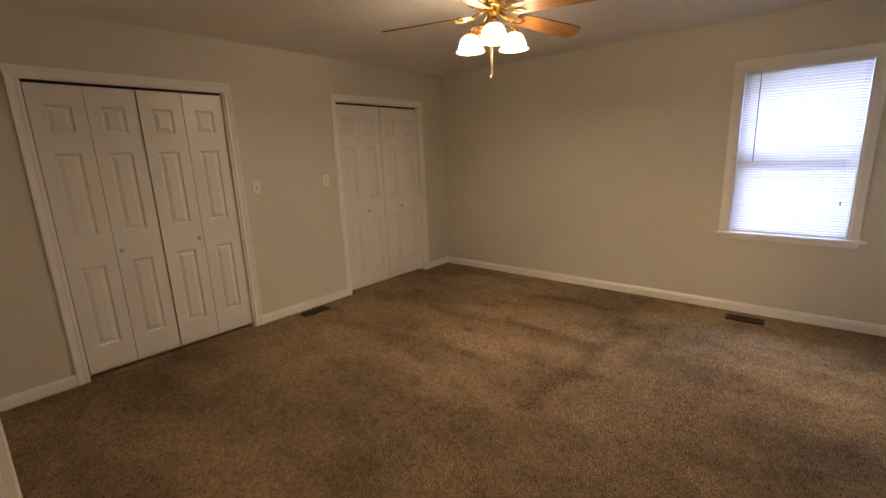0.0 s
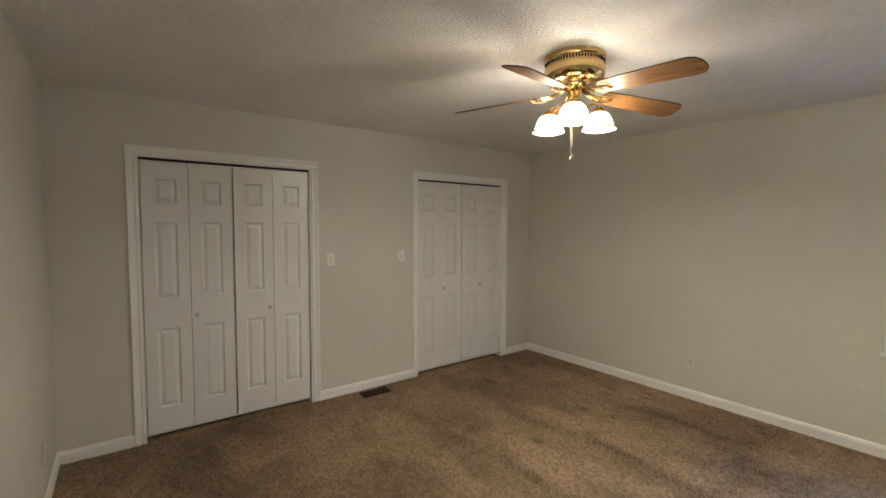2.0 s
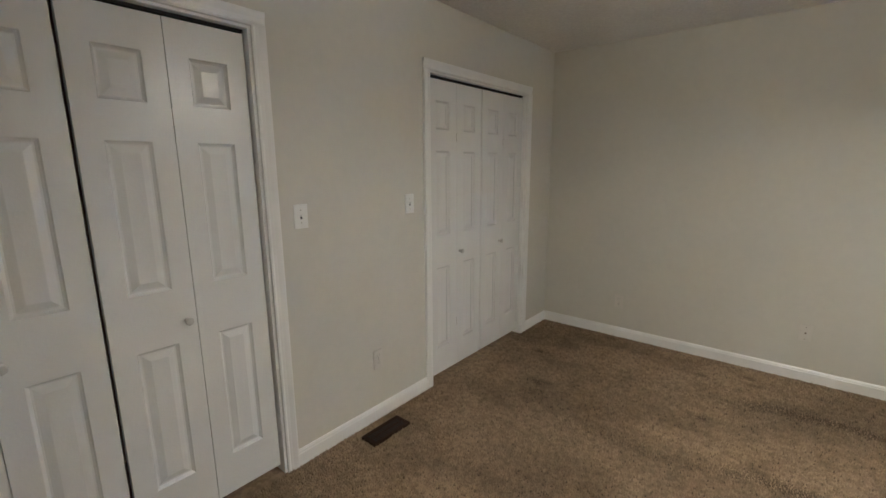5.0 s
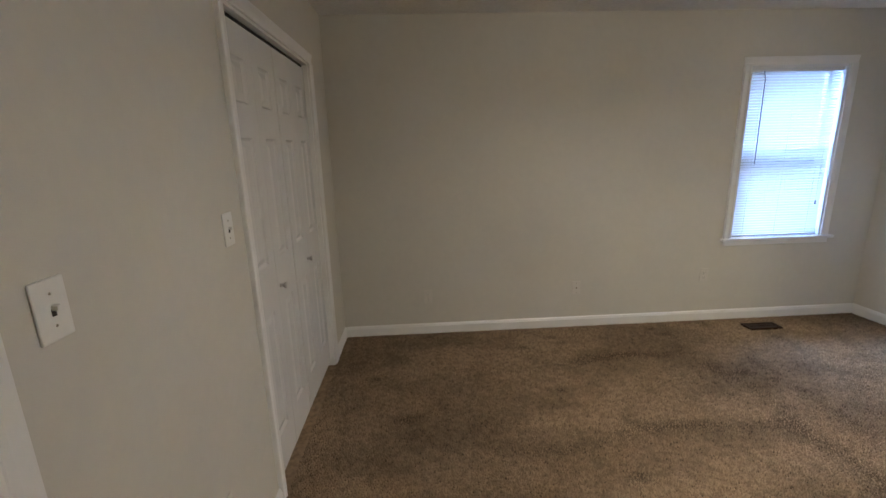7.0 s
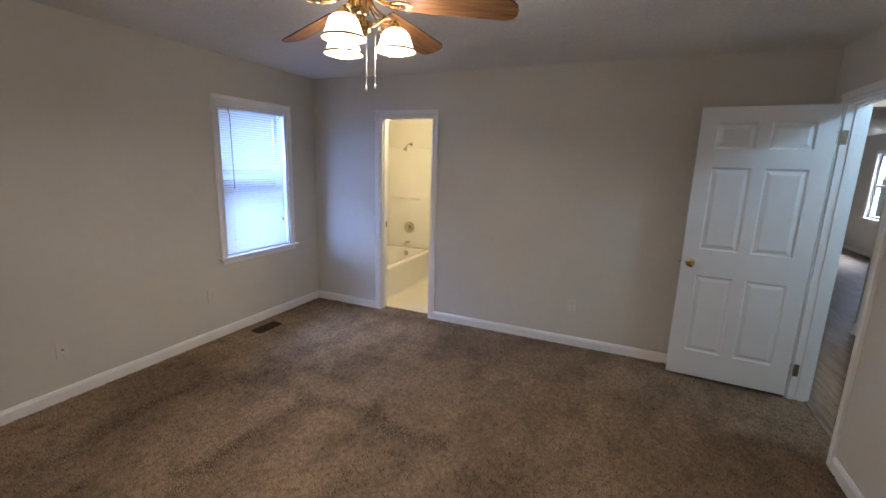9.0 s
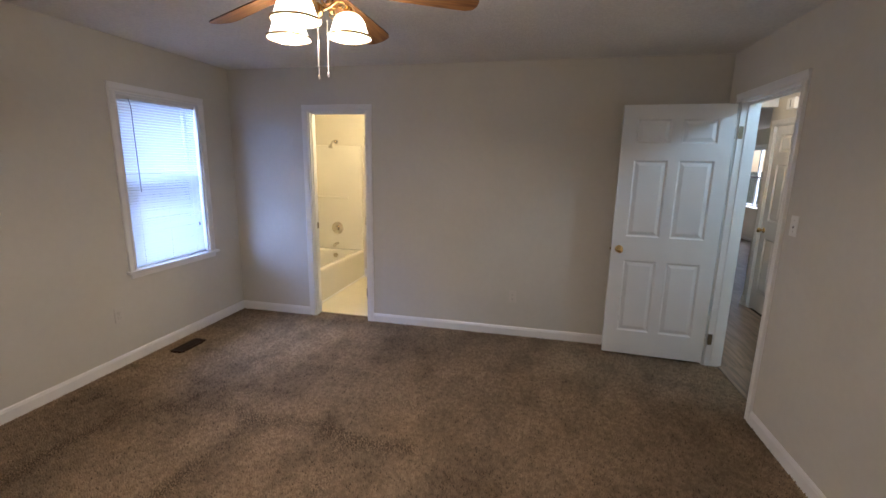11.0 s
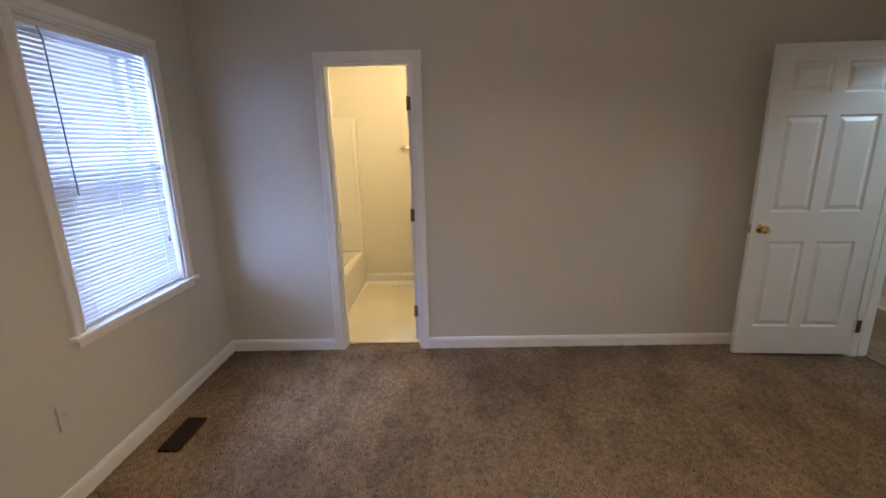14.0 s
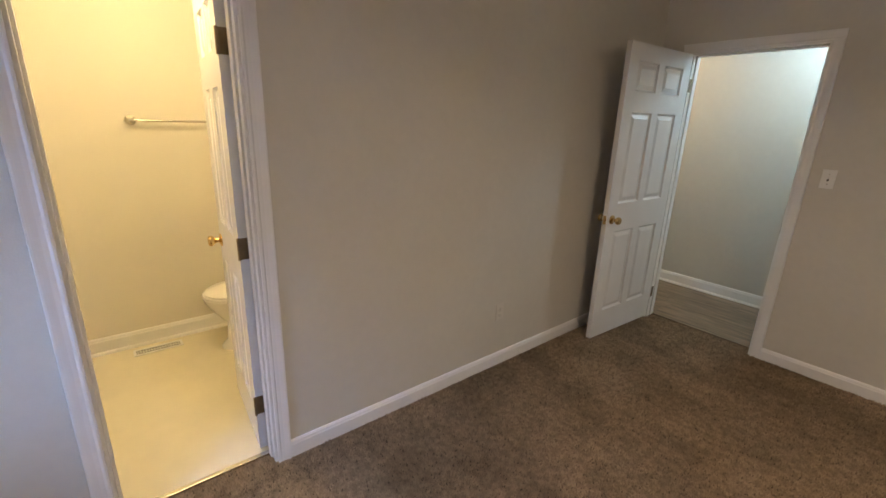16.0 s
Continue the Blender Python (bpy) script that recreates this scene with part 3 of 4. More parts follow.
# hall closet door, closed
six_panel("door_3", pose(1.957, HALL_S - 0.012, 0) @ Matrix.Diagonal((1, -1, 1, 1)), 0.696, "closed white six-panel hall closet door with brass knob")

# ---- window ----
win = tagged(empty("window_1"), "white double-hung window with stool and casing", "window", kind="structure")
casing(win, *WX, YN, WZ[0], WZ[1], "x", -1)
part("window_sill", boxes((-0.195, 0.77, YN - 0.034, YN + 0.05, 0.685, 0.707), bevel=0.004), M_TRIM, win)
part("window_apron", boxes((-0.165, 0.735, YN - 0.014, YN - 0.0005, 0.645, 0.685), bevel=0.003), M_TRIM, win)
part("window_frame", boxes((WX[0] - 0.001, WX[0] + 0.015, YN + 0.001, YN + 0.149, WZ[0], WZ[1]), (WX[1] - 0.015, WX[1] + 0.001, YN + 0.001, YN + 0.149, WZ[0], WZ[1]),
     (WX[0] + 0.015, WX[1] - 0.015, YN + 0.001, YN + 0.149, WZ[1] - 0.015, WZ[1] + 0.001), (WX[0] + 0.015, WX[1] - 0.015, YN + 0.05, YN + 0.149, WZ[0] - 0.001, WZ[0] + 0.02)), M_PVC, win)
ZM = 1.415


def sash(z0, z1, y, name, low, high):
    a, b, s = WX[0] + 0.016, WX[1] - 0.016, 0.036
    sh = part(name, boxes((a, a + s, y, y + 0.03, z0, z1), (b - s, b, y, y + 0.03, z0, z1), (a + s, b - s, y, y + 0.03, z0, z0 + low), (a + s, b - s, y, y + 0.03, z1 - high, z1)), M_PVC, win)
    pane = part("pane", boxes((a + s - 0.004, b - s + 0.004, y + 0.012, y + 0.016, z0 + low - 0.004, z1 - high + 0.004)), M_GLASS, sh)
    pane.visible_shadow = False


sash(WZ[0] + 0.022, ZM + 0.013, YN + 0.075, "sash_lower", 0.045, 0.026)
sash(ZM - 0.013, WZ[1] - 0.016, YN + 0.11, "sash_upper", 0.026, 0.036)

blind = tagged(empty("window_blind", pose(0, YN + 0.03, 0)), "lowered white mini blind with half-open slats", "blind")
bx0, bx1 = WX[0] + 0.019, WX[1] - 0.019
part("headrail", boxes((bx0, bx1, -0.014, 0.014, WZ[1] - 0.045, WZ[1] - 0.016), bevel=0.002), M_PVC, blind)
part("bottom_rail", boxes((bx0, bx1, -0.011, 0.011, WZ[0] + 0.006, WZ[0] + 0.02), bevel=0.003), M_PVC, blind)
sm = bmesh.new()
cs = [(-0.0125, 0.0), (-0.006, 0.0018), (0, 0.0024), (0.006, 0.0018), (0.0125, 0.0)]
rows_ = [[sm.verts.new((x, y, z)) for y, z in cs] for x in (bx0 + 0.003, bx1 - 0.003)]
for k in range(4):
    sm.faces.new((rows_[0][k], rows_[0][k + 1], rows_[1][k + 1], rows_[1][k]))
slat = part("slat", sm, M_SLAT, blind, smooth=True)
z, first = WZ[0] + 0.034, True
while z < WZ[1] - 0.055:
    if not first:
        slat = slat.copy()
        scene.collection.objects.link(slat)
    slat.matrix_basis = pose(0, 0, z, 45 + random.uniform(-2.5, 2.5), random.uniform(-0.12, 0.12), 0)
    first = False
    z += 0.0212
for x in (bx0 + 0.1, (bx0 + bx1) / 2, bx1 - 0.1):
    for dy in (-0.0105, 0.0105):
        part("ladder_cord", tube(bmesh.new(), [(x, dy, WZ[0] + 0.02), (x, dy, WZ[1] - 0.045)], 0.0008, 5), M_PLATE, blind)
part("tilt_wand", tube(bmesh.new(), [(bx0 + 0.1, -0.02, WZ[1] - 0.04), (bx0 + 0.105, -0.03, WZ[1] - 0.1), (bx0 + 0.11, -0.032, 1.31)], 0.0032, 8), M_WAND, blind, "thin grey tilt wand")
part("lift_cord", tube(bmesh.new(), [(bx1 - 0.07, -0.018, WZ[1] - 0.04), (bx1 - 0.06, -0.02, 1.0)], 0.0012, 5), M_PLATE, blind)
part("cord_tassel", lathe(bmesh.new(), [(0.0001, 0), (0.006, 0), (0.004, 0.03), (0.0001, 0.034)], (bx1 - 0.06, -0.02, 0.968), 10), M_WAND, blind)

# living room window
win2 = tagged(empty("window_2"), "white living room window with muntins", "window", kind="structure")
casing(win2, 7.43, 8.93, LIV_S, 0.75, 2.05, "x", 1)
part("window_sill", boxes((7.33, 9.03, LIV_S - 0.02, LIV_S + 0.05, 0.72, 0.75), bevel=0.004), M_TRIM, win2)
part("window_frame", boxes((7.43, 7.48, LIV_S - 0.1, LIV_S - 0.06, 0.75, 2.05), (8.88, 8.93, LIV_S - 0.1, LIV_S - 0.06, 0.75, 2.05), (7.48, 8.88, LIV_S - 0.1, LIV_S - 0.06, 2.0, 2.05),
     (7.48, 8.88, LIV_S - 0.1, LIV_S - 0.06, 0.75, 0.8), (7.48, 8.88, LIV_S - 0.1, LIV_S - 0.06, 1.38, 1.43), (8.15, 8.21, LIV_S - 0.1, LIV_S - 0.06, 0.8, 2.0)), M_PVC, win2)
pn = part("pane", boxes((7.46, 8.9, LIV_S - 0.084, LIV_S - 0.08, 0.78, 2.02)), M_GLASS, win2)
pn.visible_shadow = False


# ---- ceiling fan ----
def ceiling_fan():
    fan = tagged(empty("ceiling_fan", Matrix.Translation((FAN.x, FAN.y, 0))), "brass hugger ceiling fan with five oak blades and three lit shades", "ceiling fan")
    part("canopy", lathe(bmesh.new(), [(0.0001, 2.44), (0.158, 2.44), (0.16, 2.432), (0.158, 2.418), (0.15, 2.412), (0.15, 2.388), (0.154, 2.384), (0.156, 2.378)], n=56), M_BRASS, fan, "", True)
    for k in range(64):
        a = 2 * math.pi * k / 64
        if k == 0:
            sl = part("vent_slot", boxes((0.1495, 0.152, -0.0035, 0.0035, 2.392, 2.409)), M_DARK, fan)
            base = sl
        else:
            sl = base.copy()
            scene.collection.objects.link(sl)
        sl.matrix_basis = Matrix.Rotation(a, 4, "Z")
    part("motor_housing", lathe(bmesh.new(), [(0.155, 2.379), (0.157, 2.36), (0.154, 2.335), (0.145, 2.318), (0.12, 2.306), (0.1, 2.303), (0.085, 2.3), (0.082, 2.29), (0.076, 2.283), (0.05, 2.278), (0.0001, 2.278)], n=56), M_BRASS, fan, "polished brass housing", True)
    for k in range(5):
        a = 72 * k - 3.5
        hold = part("blade_iron", blade_iron(), M_BRASS, fan, "scrolled brass blade iron", True)
        hold.matrix_basis = pose(0, 0, 2.268, 0, 0, a) @ pose(0, 0, 0, 0, 4, 0)
        bl = part("blade", blade(), M_BLADE, fan, "oak-finish fan blade")
        bl.data.materials.append(M_BLADE_EDGE)
        for fc in bl.data.polygons:
            if abs(fc.normal.z) < 0.5:
                fc.material_index = 1
        bl.matrix_basis = pose(0, 0, 2.262, 0, 0, a) @ pose(0, 0, 0, 0, 4.5, 0) @ pose(0, 0, 0, -15, 0, 0)
    part("light_stem", lathe(bmesh.new(), [(0.0001, 2.28), (0.03, 2.28), (0.034, 2.25), (0.034, 2.21), (0.026, 2.2), (0.02, 2.195), (0.02, 2.185), (0.046, 2.178), (0.05, 2.16), (0.046, 2.14), (0.03, 2.128), (0.014, 2.122), (0.012, 2.105), (0.006, 2.1), (0.0001, 2.098)], n=36), M_BRASS, fan, "", True)
    for a in SHADE_ANGLES:
        m = Matrix.Rotation(radians(a), 4, "Z")
        arm = bmesh.new()
        tube(arm, [m @ Vector(p) for p in ((0.04, 0, 2.16), (0.07, 0, 2.178), (0.1, 0, 2.203), (0.125, 0, 2.208), (0.143, 0, 2.196), (0.15, 0, 2.17))], 0.005, 10)
        tube(arm, [m @ Vector((0.085 + 0.017 * math.cos(t) * (1 - t / 14), 0, 2.15 + 0.017 * math.sin(t) * (1 - t / 14))) for t in [k * 0.5 for k in range(20)]], 0.003, 6)
        tube(arm, [m @ Vector((0.06 + 0.02 * math.sin(t), 0.012, 2.19 + 0.012 * math.cos(t))) for t in [k * 0.5 for k in range(10)]], 0.0028, 6)
        part("light_arm", arm, M_BRASS, fan, "curved brass arm", True)
        c = m @ Vector((SHADE_REACH, 0, 0.016))
        part("fitter", lathe(bmesh.new(), [(0.0001, 2.178), (0.012, 2.178), (0.02, 2.17), (0.026, 2.158), (0.03, 2.15), (0.03, 2.14), (0.0001, 2.14)], c, 28), M_BRASS, fan, "", True)
        sh = part("shade", shell(bmesh.new(), [(0.026, 2.152), (0.032, 2.149), (0.045, 2.142), (0.056, 2.13), (0.064, 2.114), (0.069, 2.097), (0.076, 2.078), (0.086, 2.062), (0.089, 2.057), (0.086, 2.058), (0.073, 2.078), (0.066, 2.097), (0.06, 2.113), (0.052, 2.127), (0.042, 2.138), (0.03, 2.145), (0.024, 2.148)], c, 40), M_SHADE, fan, "glowing frosted glass bell shade", True)
        part("shade_rim", shell(bmesh.new(), [(0.0865, 2.067), (0.09, 2.065), (0.0915, 2.06), (0.09, 2.055), (0.0865, 2.057), (0.0865, 2.067)], c, 40), M_BRASS, sh, "thin brass rim band", True)
        part("bulb", lathe(bmesh.new(), [(0.0001, 2.14), (0.012, 2.139), (0.013, 2.115), (0.02, 2.108), (0.024, 2.095), (0.02, 2.08), (0.012, 2.072), (0.0001, 2.07)], c, 20), M_BULB, fan, "", True)
    for x, y, z in ((0.0316, -0.052, 1.925), (0.003, -0.026, 1.913)):
        ch = bmesh.new()
        k = 2.125
        while k > z:
            bmesh.ops.create_icosphere(ch, subdivisions=1, radius=0.0026, matrix=Matrix.Translation((x, y, k)))
            k -= 0.0056
        lathe(ch, [(0.0001, -0.012), (0.0035, -0.011), (0.0045, 0), (0.002, 0.006), (0.0001, 0.007)], (x, y, z), 10)
        part("pull_chain", ch, M_CHROME, fan, "beaded pull chain", True)
    return fan


def blade():
    """A tapered board with clipped, rounded tip, along +x."""
    bm = bmesh.new()
    out = [(0.17, -0.052), (0.3, -0.058), (0.5, -0.066), (0.615, -0.069), (0.645, -0.058), (0.662, -0.03), (0.665, 0), (0.662, 0.03), (0.645, 0.058), (0.615, 0.069), (0.5, 0.066), (0.3, 0.058), (0.17, 0.052)]
    lo = [bm.verts.new((x, y, -0.003)) for x, y in out]
    hi = [bm.verts.new((x, y, 0.003)) for x, y in out]
    bm.faces.new(lo)
    bm.faces.new(hi)
    k = len(out)
    for i in range(k):
        bm.faces.new((lo[i], lo[(i + 1) % k], hi[(i + 1) % k], hi[i]))
    return bm


def blade_iron():
    bm = bmesh.new()
    for s in (-1, 1):
        tube(bm, [(0.055, s * 0.012, 0.012), (0.09, s * 0.016, -0.006), (0.12, s * 0.022, -0.016), (0.15, s * 0.036, -0.019), (0.185, s * 0.04, -0.018), (0.215, s * 0.03, -0.0165), (0.225, s * 0.014, -0.0165), (0.205, s * 0.008, -0.0175)], 0.0055, 8)
        lathe(bm, [(0.0001, -0.021), (0.006, -0.02), (0.006, -0.008), (0.0001, -0.008)], (0.205, s * 0.03, 0), 12)
    tube(bm, [(0.055, 0, 0.012), (0.1, 0, -0.012), (0.14, 0, -0.02), (0.17, 0, -0.018)], 0.006, 8)
    return bm


ceiling_fan()


# ---- plates and registers ----
def plate(name, place, turn, kind, label, category, material=M_PLATE, w=0.07):
    """A cover plate; local front is -y, centre at the origin."""
    th = tagged(empty(name, pose(*place, 0, 0, turn)), label, category)
    part("cover_plate", boxes((-w / 2, w / 2, -0.006, 0, -0.0575, 0.0575), bevel=0.0025), material, th)
    if kind == "switch":
        part("switch_slot", boxes((-0.0048, 0.0048, -0.0068, -0.004, -0.012, 0.002)), M_DARK, th)
        part("toggle", boxes((-0.0045, 0.0045, -0.018, -0.006, -0.001, 0.009), bevel=0.0015), material, th)
    elif kind == "outlet":
        for dz in (-0.02, 0.02):
            so = part("socket", boxes((-0.016, 0.016, -0.0075, -0.004, dz - 0.014, dz + 0.014), bevel=0.003), material, th)
            part("slot", boxes((-0.008, -0.006, -0.008, -0.007, dz - 0.003, dz + 0.007), (0.006, 0.008, -0.008, -0.007, dz - 0.003, dz + 0.007), (-0.002, 0.002, -0.008, -0.007, dz - 0.01, dz - 0.006)), M_SLOT if material is M_IVORY else M_DARK, so)
    elif kind == "jack":
        part("jack", lathe(bmesh.new(), [(0.0001, 0), (0.006, 0), (0.006, 0.008), (0.0001, 0.008)], (0, -0.005, 0), 12, pose(0, 0, 0, 90, 0, 0).to_3x3()), M_OLDBRASS, th)
    for dz in ((-0.03, 0.03) if kind == "switch" else (0,) if kind == "outlet" else (-0.042, 0.042)):
        part("screw", lathe(bmesh.new(), [(0.0001, 0), (0.0028, 0), (0.002, 0.001), (0.0001, 0.0012)], (0, -0.006, dz), 10, pose(0, 0, 0, 90, 0, 0).to_3x3()), M_CHROME, th)
    return th


plate("light_switch", (XW, 2.175, 1.248), 90, "switch", "white toggle light switch beside the closet", "light switch", w=0.072)
plate("light_switch", (XW, 2.909, 1.256), 90, "switch", "white toggle light switch beside the closet", "light switch", w=0.072)
plate("light_switch", (-0.054, YS, 1.271), 180, "switch", "white toggle light switch beside the hall doorway", "light switch")
plate("wall_outlet", (XW, 2.618, 0.365), 90, "outlet", "wall-coloured outlet above the baseboard", "outlet", M_IVORY)
plate("wall_outlet", (-1.397, YN, 0.333), 0, "jack", "wall-coloured cable jack plate above the baseboard", "wall jack", M_IVORY)
plate("wall_outlet", (-2.642, YN, 0.31), 0, "outlet", "wall-coloured outlet above the baseboard", "outlet", M_IVORY)
plate("wall_outlet", (-0.301, YN, 0.397), 0, "outlet", "wall-coloured outlet below the window", "outlet", M_IVORY)
plate("wall_outlet", (XE, 1.896, 0.367), -90, "outlet", "off-white outlet above the baseboard", "outlet", M_IVORY)
plate("wall_outlet", (-2.798, YS, 0.307), 180, "outlet", "wall-coloured outlet above the baseboard", "outlet", M_IVORY)


def register(place, turn, material, label, l=0.27, w=0.11):
    """A floor register with louvres, along local x."""
    th = tagged(empty("floor_register", pose(*place, 0, 0, turn)), label, "floor vent")
    lo = -0.012 if material is M_VENT else 0
    part("register_frame", boxes((-l / 2, l / 2, -w / 2, -w / 2 + 0.016, lo, 0.006), (-l / 2, l / 2, w / 2 - 0.016, w / 2, lo, 0.006), (-l / 2, -l / 2 + 0.016, -w / 2 + 0.016, w / 2 - 0.016, lo, 0.006), (l / 2 - 0.016, l / 2, -w / 2 + 0.016, w / 2 - 0.016, lo, 0.006)), material, th)
    part("duct", boxes((-l / 2 + 0.016, l / 2 - 0.016, -w / 2 + 0.016, w / 2 - 0.016, lo + 0.0006, 0.0012)), M_DARK, th)
    part("divider", boxes((-l / 2 + 0.016, l / 2 - 0.016, -0.002, 0.002, 0.0012, 0.0055)), material, th)
    n = 16
    for k in range(n):
        x = -l / 2 + 0.016 + (l - 0.032) * (k + 0.5) / n
        part("louvre", boxes((x - 0.0028, x + 0.0028, -w / 2 + 0.016, w / 2 - 0.016, 0.0012, 0.0032)), material, th)
    return th


register((-3.2, 2.54, 0.0), 90, M_VENT, "dark brown metal floor register set in carpet")
register((0.105, 4.573, 0.0), 0, M_VENT, "dark brown metal floor register set in carpet")
register((2.57, 3.63, -0.004), 90, M_PLATE, "white metal floor register on bathroom vinyl", 0.28, 0.09)


# ---- bathroom things ----
def bathtub():
    th = tagged(empty("bathtub", pose(XE + T + 0.006, 4.045, -0.004)), "cream alcove bathtub with moulded surround", "bathtub")
    L, W = BX - XE - T - 0.008, YN - 4.045 - 0.008
    bm = bmesh.new()

    def ring(inset, z, rad):
        vs = []
        for cx, cy, a0 in ((L - inset - rad, W - inset - rad, 0), (inset + rad, W - inset - rad, 90), (inset + rad, inset + rad, 180), (L - inset - rad, inset + rad, 270)):
            for k in range(7):
                a = radians(a0 + 15 * k)
                vs.append(bm.verts.new((cx + rad * math.cos(a), cy + rad * math.sin(a), z)))
        return vs
    rings = [ring(0, 0, 0.004), ring(0, 0.34, 0.006), ring(0.004, 0.365, 0.012), ring(0.018, 0.378, 0.02), ring(0.07, 0.376, 0.07), ring(0.085, 0.362, 0.09), ring(0.1, 0.25, 0.1), ring(0.13, 0.09, 0.12), ring(0.19, 0.05, 0.14)]
    for a, b in zip(rings, rings[1:]):
        for k in range(len(a)):
            bm.faces.new((a[k], a[(k + 1) % len(a)], b[(k + 1) % len(a)], b[k]))
    bm.faces.new(rings[-1])
    part("tub", bm, M_TUB, th, "", True)
    for x0, x1, y0, y1 in ((L - 0.02, L, 0, W), (0, L - 0.02, W - 0.02, W), (0, 0.02, 0, W - 0.02)):
        part("surround_panel", boxes((x0, x1, y0, y1, 0.378, 1.79), bevel=0.008), M_TUB, th, "glossy cream wall surround panel")
    part("surround_rib", boxes((L - 0.034, L - 0.018, 0.0, 0.05, 0.38, 1.788), bevel=0.007), M_TUB, th)
    part("soap_ledge", boxes((L - 0.036, L - 0.018, 0.2, W - 0.03, 1.08, 1.11), bevel=0.008), M_TUB, th)
    part("floor_strip", boxes((0, L, -0.012, 0.0005, 0.0, 0.02), bevel=0.003), M_TRIM, th)
    face = pose(0, 0, 0, 0, -90, 0).to_3x3()
    y = 0.38
    part("mixer_valve", lathe(lathe(bmesh.new(), [(0.0001, 0), (0.085, 0), (0.083, 0.006), (0.06, 0.014), (0.034, 0.018), (0.0001, 0.018)], (L - 0.02, y, 0.672), 32, face), [(0.0001, 0.018), (0.028, 0.018), (0.034, 0.03), (0.032, 0.055), (0.02, 0.062), (0.0001, 0.064)], (L - 0.02, y, 0.672), 24, face), M_CHROME, th, "round chrome mixer valve", True)
    sp = tube(bmesh.new(), [(L - 0.02, y, 0.455), (L - 0.09, y, 0.457), (L - 0.125, y, 0.45), (L - 0.14, y, 0.43)], 0.02, 14)
    part("tub_spout", sp, M_CHROME, th, "chrome tub spout", True)
    part("overflow_plate", lathe(bmesh.new(), [(0.0001, 0), (0.036, 0), (0.034, 0.006), (0.0001, 0.01)], (L - 0.1, y, 0.3), 24, face), M_CHROME, th, "", True)
    part("shower_arm", lathe(tube(bmesh.new(), [(L, y, 1.84), (L - 0.06, y, 1.85), (L - 0.11, y, 1.83), (L - 0.14, y, 1.8)], 0.009, 10), [(0.0001, 0), (0.03, 0), (0.026, 0.006), (0.0001, 0.008)], (L + 0.001, y, 1.84), 20, face), M_CHROME, th, "", True)
    part("shower_head", lathe(bmesh.new(), [(0.0001, 0.0), (0.012, 0), (0.014, 0.015), (0.028, 0.045), (0.03, 0.052), (0.0001, 0.053)], (L - 0.135, y, 1.806), 20, pose(0, 0, 0, 0, 180 + 35, 0).to_3x3()), M_CHROME, th, "chrome shower head", True)


bathtub()


def towel_bar():
    th = tagged(empty("towel_bar", pose(BX, 3.57, 1.475)), "brushed nickel towel bar on the bathroom wall", "towel bar")
    face = pose(0, 0, 0, 0, -90, 0).to_3x3()
    for y in (0, -0.61):
        part("post", lathe(bmesh.new(), [(0.0001, 0), (0.03, 0), (0.03, 0.006), (0.022, 0.012), (0.012, 0.018), (0.011, 0.05), (0.015, 0.056), (0.015, 0.072), (0.0001, 0.075)], (0, y, 0), 24, face), M_CHROME, th, "", True)
    part("bar", tube(bmesh.new(), [(-0.062, 0.0, 0), (-0.062, -0.61, 0)], 0.008, 14), M_CHROME, th, "", True)


towel_bar()


def toilet():
    th = tagged(empty("toilet", pose(2.33, BS + 0.08, -0.004)), "white porcelain toilet with lid down", "toilet")

    def oval(bm, levels, n=32):
        rs = []
        for cy, rx, ry, z in levels:
            rs.append([bm.verts.new((rx * math.cos(2 * math.pi * k / n), cy + ry * math.sin(2 * math.pi * k / n), z)) for k in range(n)])
        for a, b in zip(rs, rs[1:]):
            for k in range(n):
                bm.faces.new((a[k], a[(k + 1) % n], b[(k + 1) % n], b[k]))
        bm.faces.new(rs[0])
        bm.faces.new(rs[-1])
        return bm
    part("bowl", oval(bmesh.new(), [(0.38, 0.105, 0.25, 0), (0.38, 0.105, 0.25, 0.02), (0.37, 0.09, 0.22, 0.06), (0.38, 0.09, 0.2, 0.18), (0.42, 0.13, 0.23, 0.27), (0.44, 0.175, 0.255, 0.34), (0.445, 0.185, 0.262, 0.375), (0.445, 0.18, 0.258, 0.385)]), M_PORCELAIN, th, "", True)
    part("seat", oval(bmesh.new(), [(0.445, 0.185, 0.262, 0.386), (0.445, 0.188, 0.266, 0.392), (0.445, 0.185, 0.262, 0.402)]), M_PORCELAIN, th, "", True)
    part("lid", oval(bmesh.new(), [(0.44, 0.18, 0.258, 0.4035), (0.44, 0.184, 0.262, 0.41), (0.44, 0.17, 0.245, 0.423), (0.44, 0.1, 0.15, 0.428)]), M_PORCELAIN, th, "", True)
    part("tank", boxes((-0.21, 0.21, -0.045, 0.17, 0.37, 0.7), bevel=0.02), M_PORCELAIN, th)
    part("tank_lid", boxes((-0.22, 0.22, -0.005, 0.2, 0.7, 0.735), bevel=0.012), M_PORCELAIN, th)
    part("flush_lever", tube(bmesh.new(), [(-0.16, 0.19, 0.65), (-0.16, 0.21, 0.65), (-0.09, 0.215, 0.645)], 0.006, 8), M_CHROME, th)


toilet()


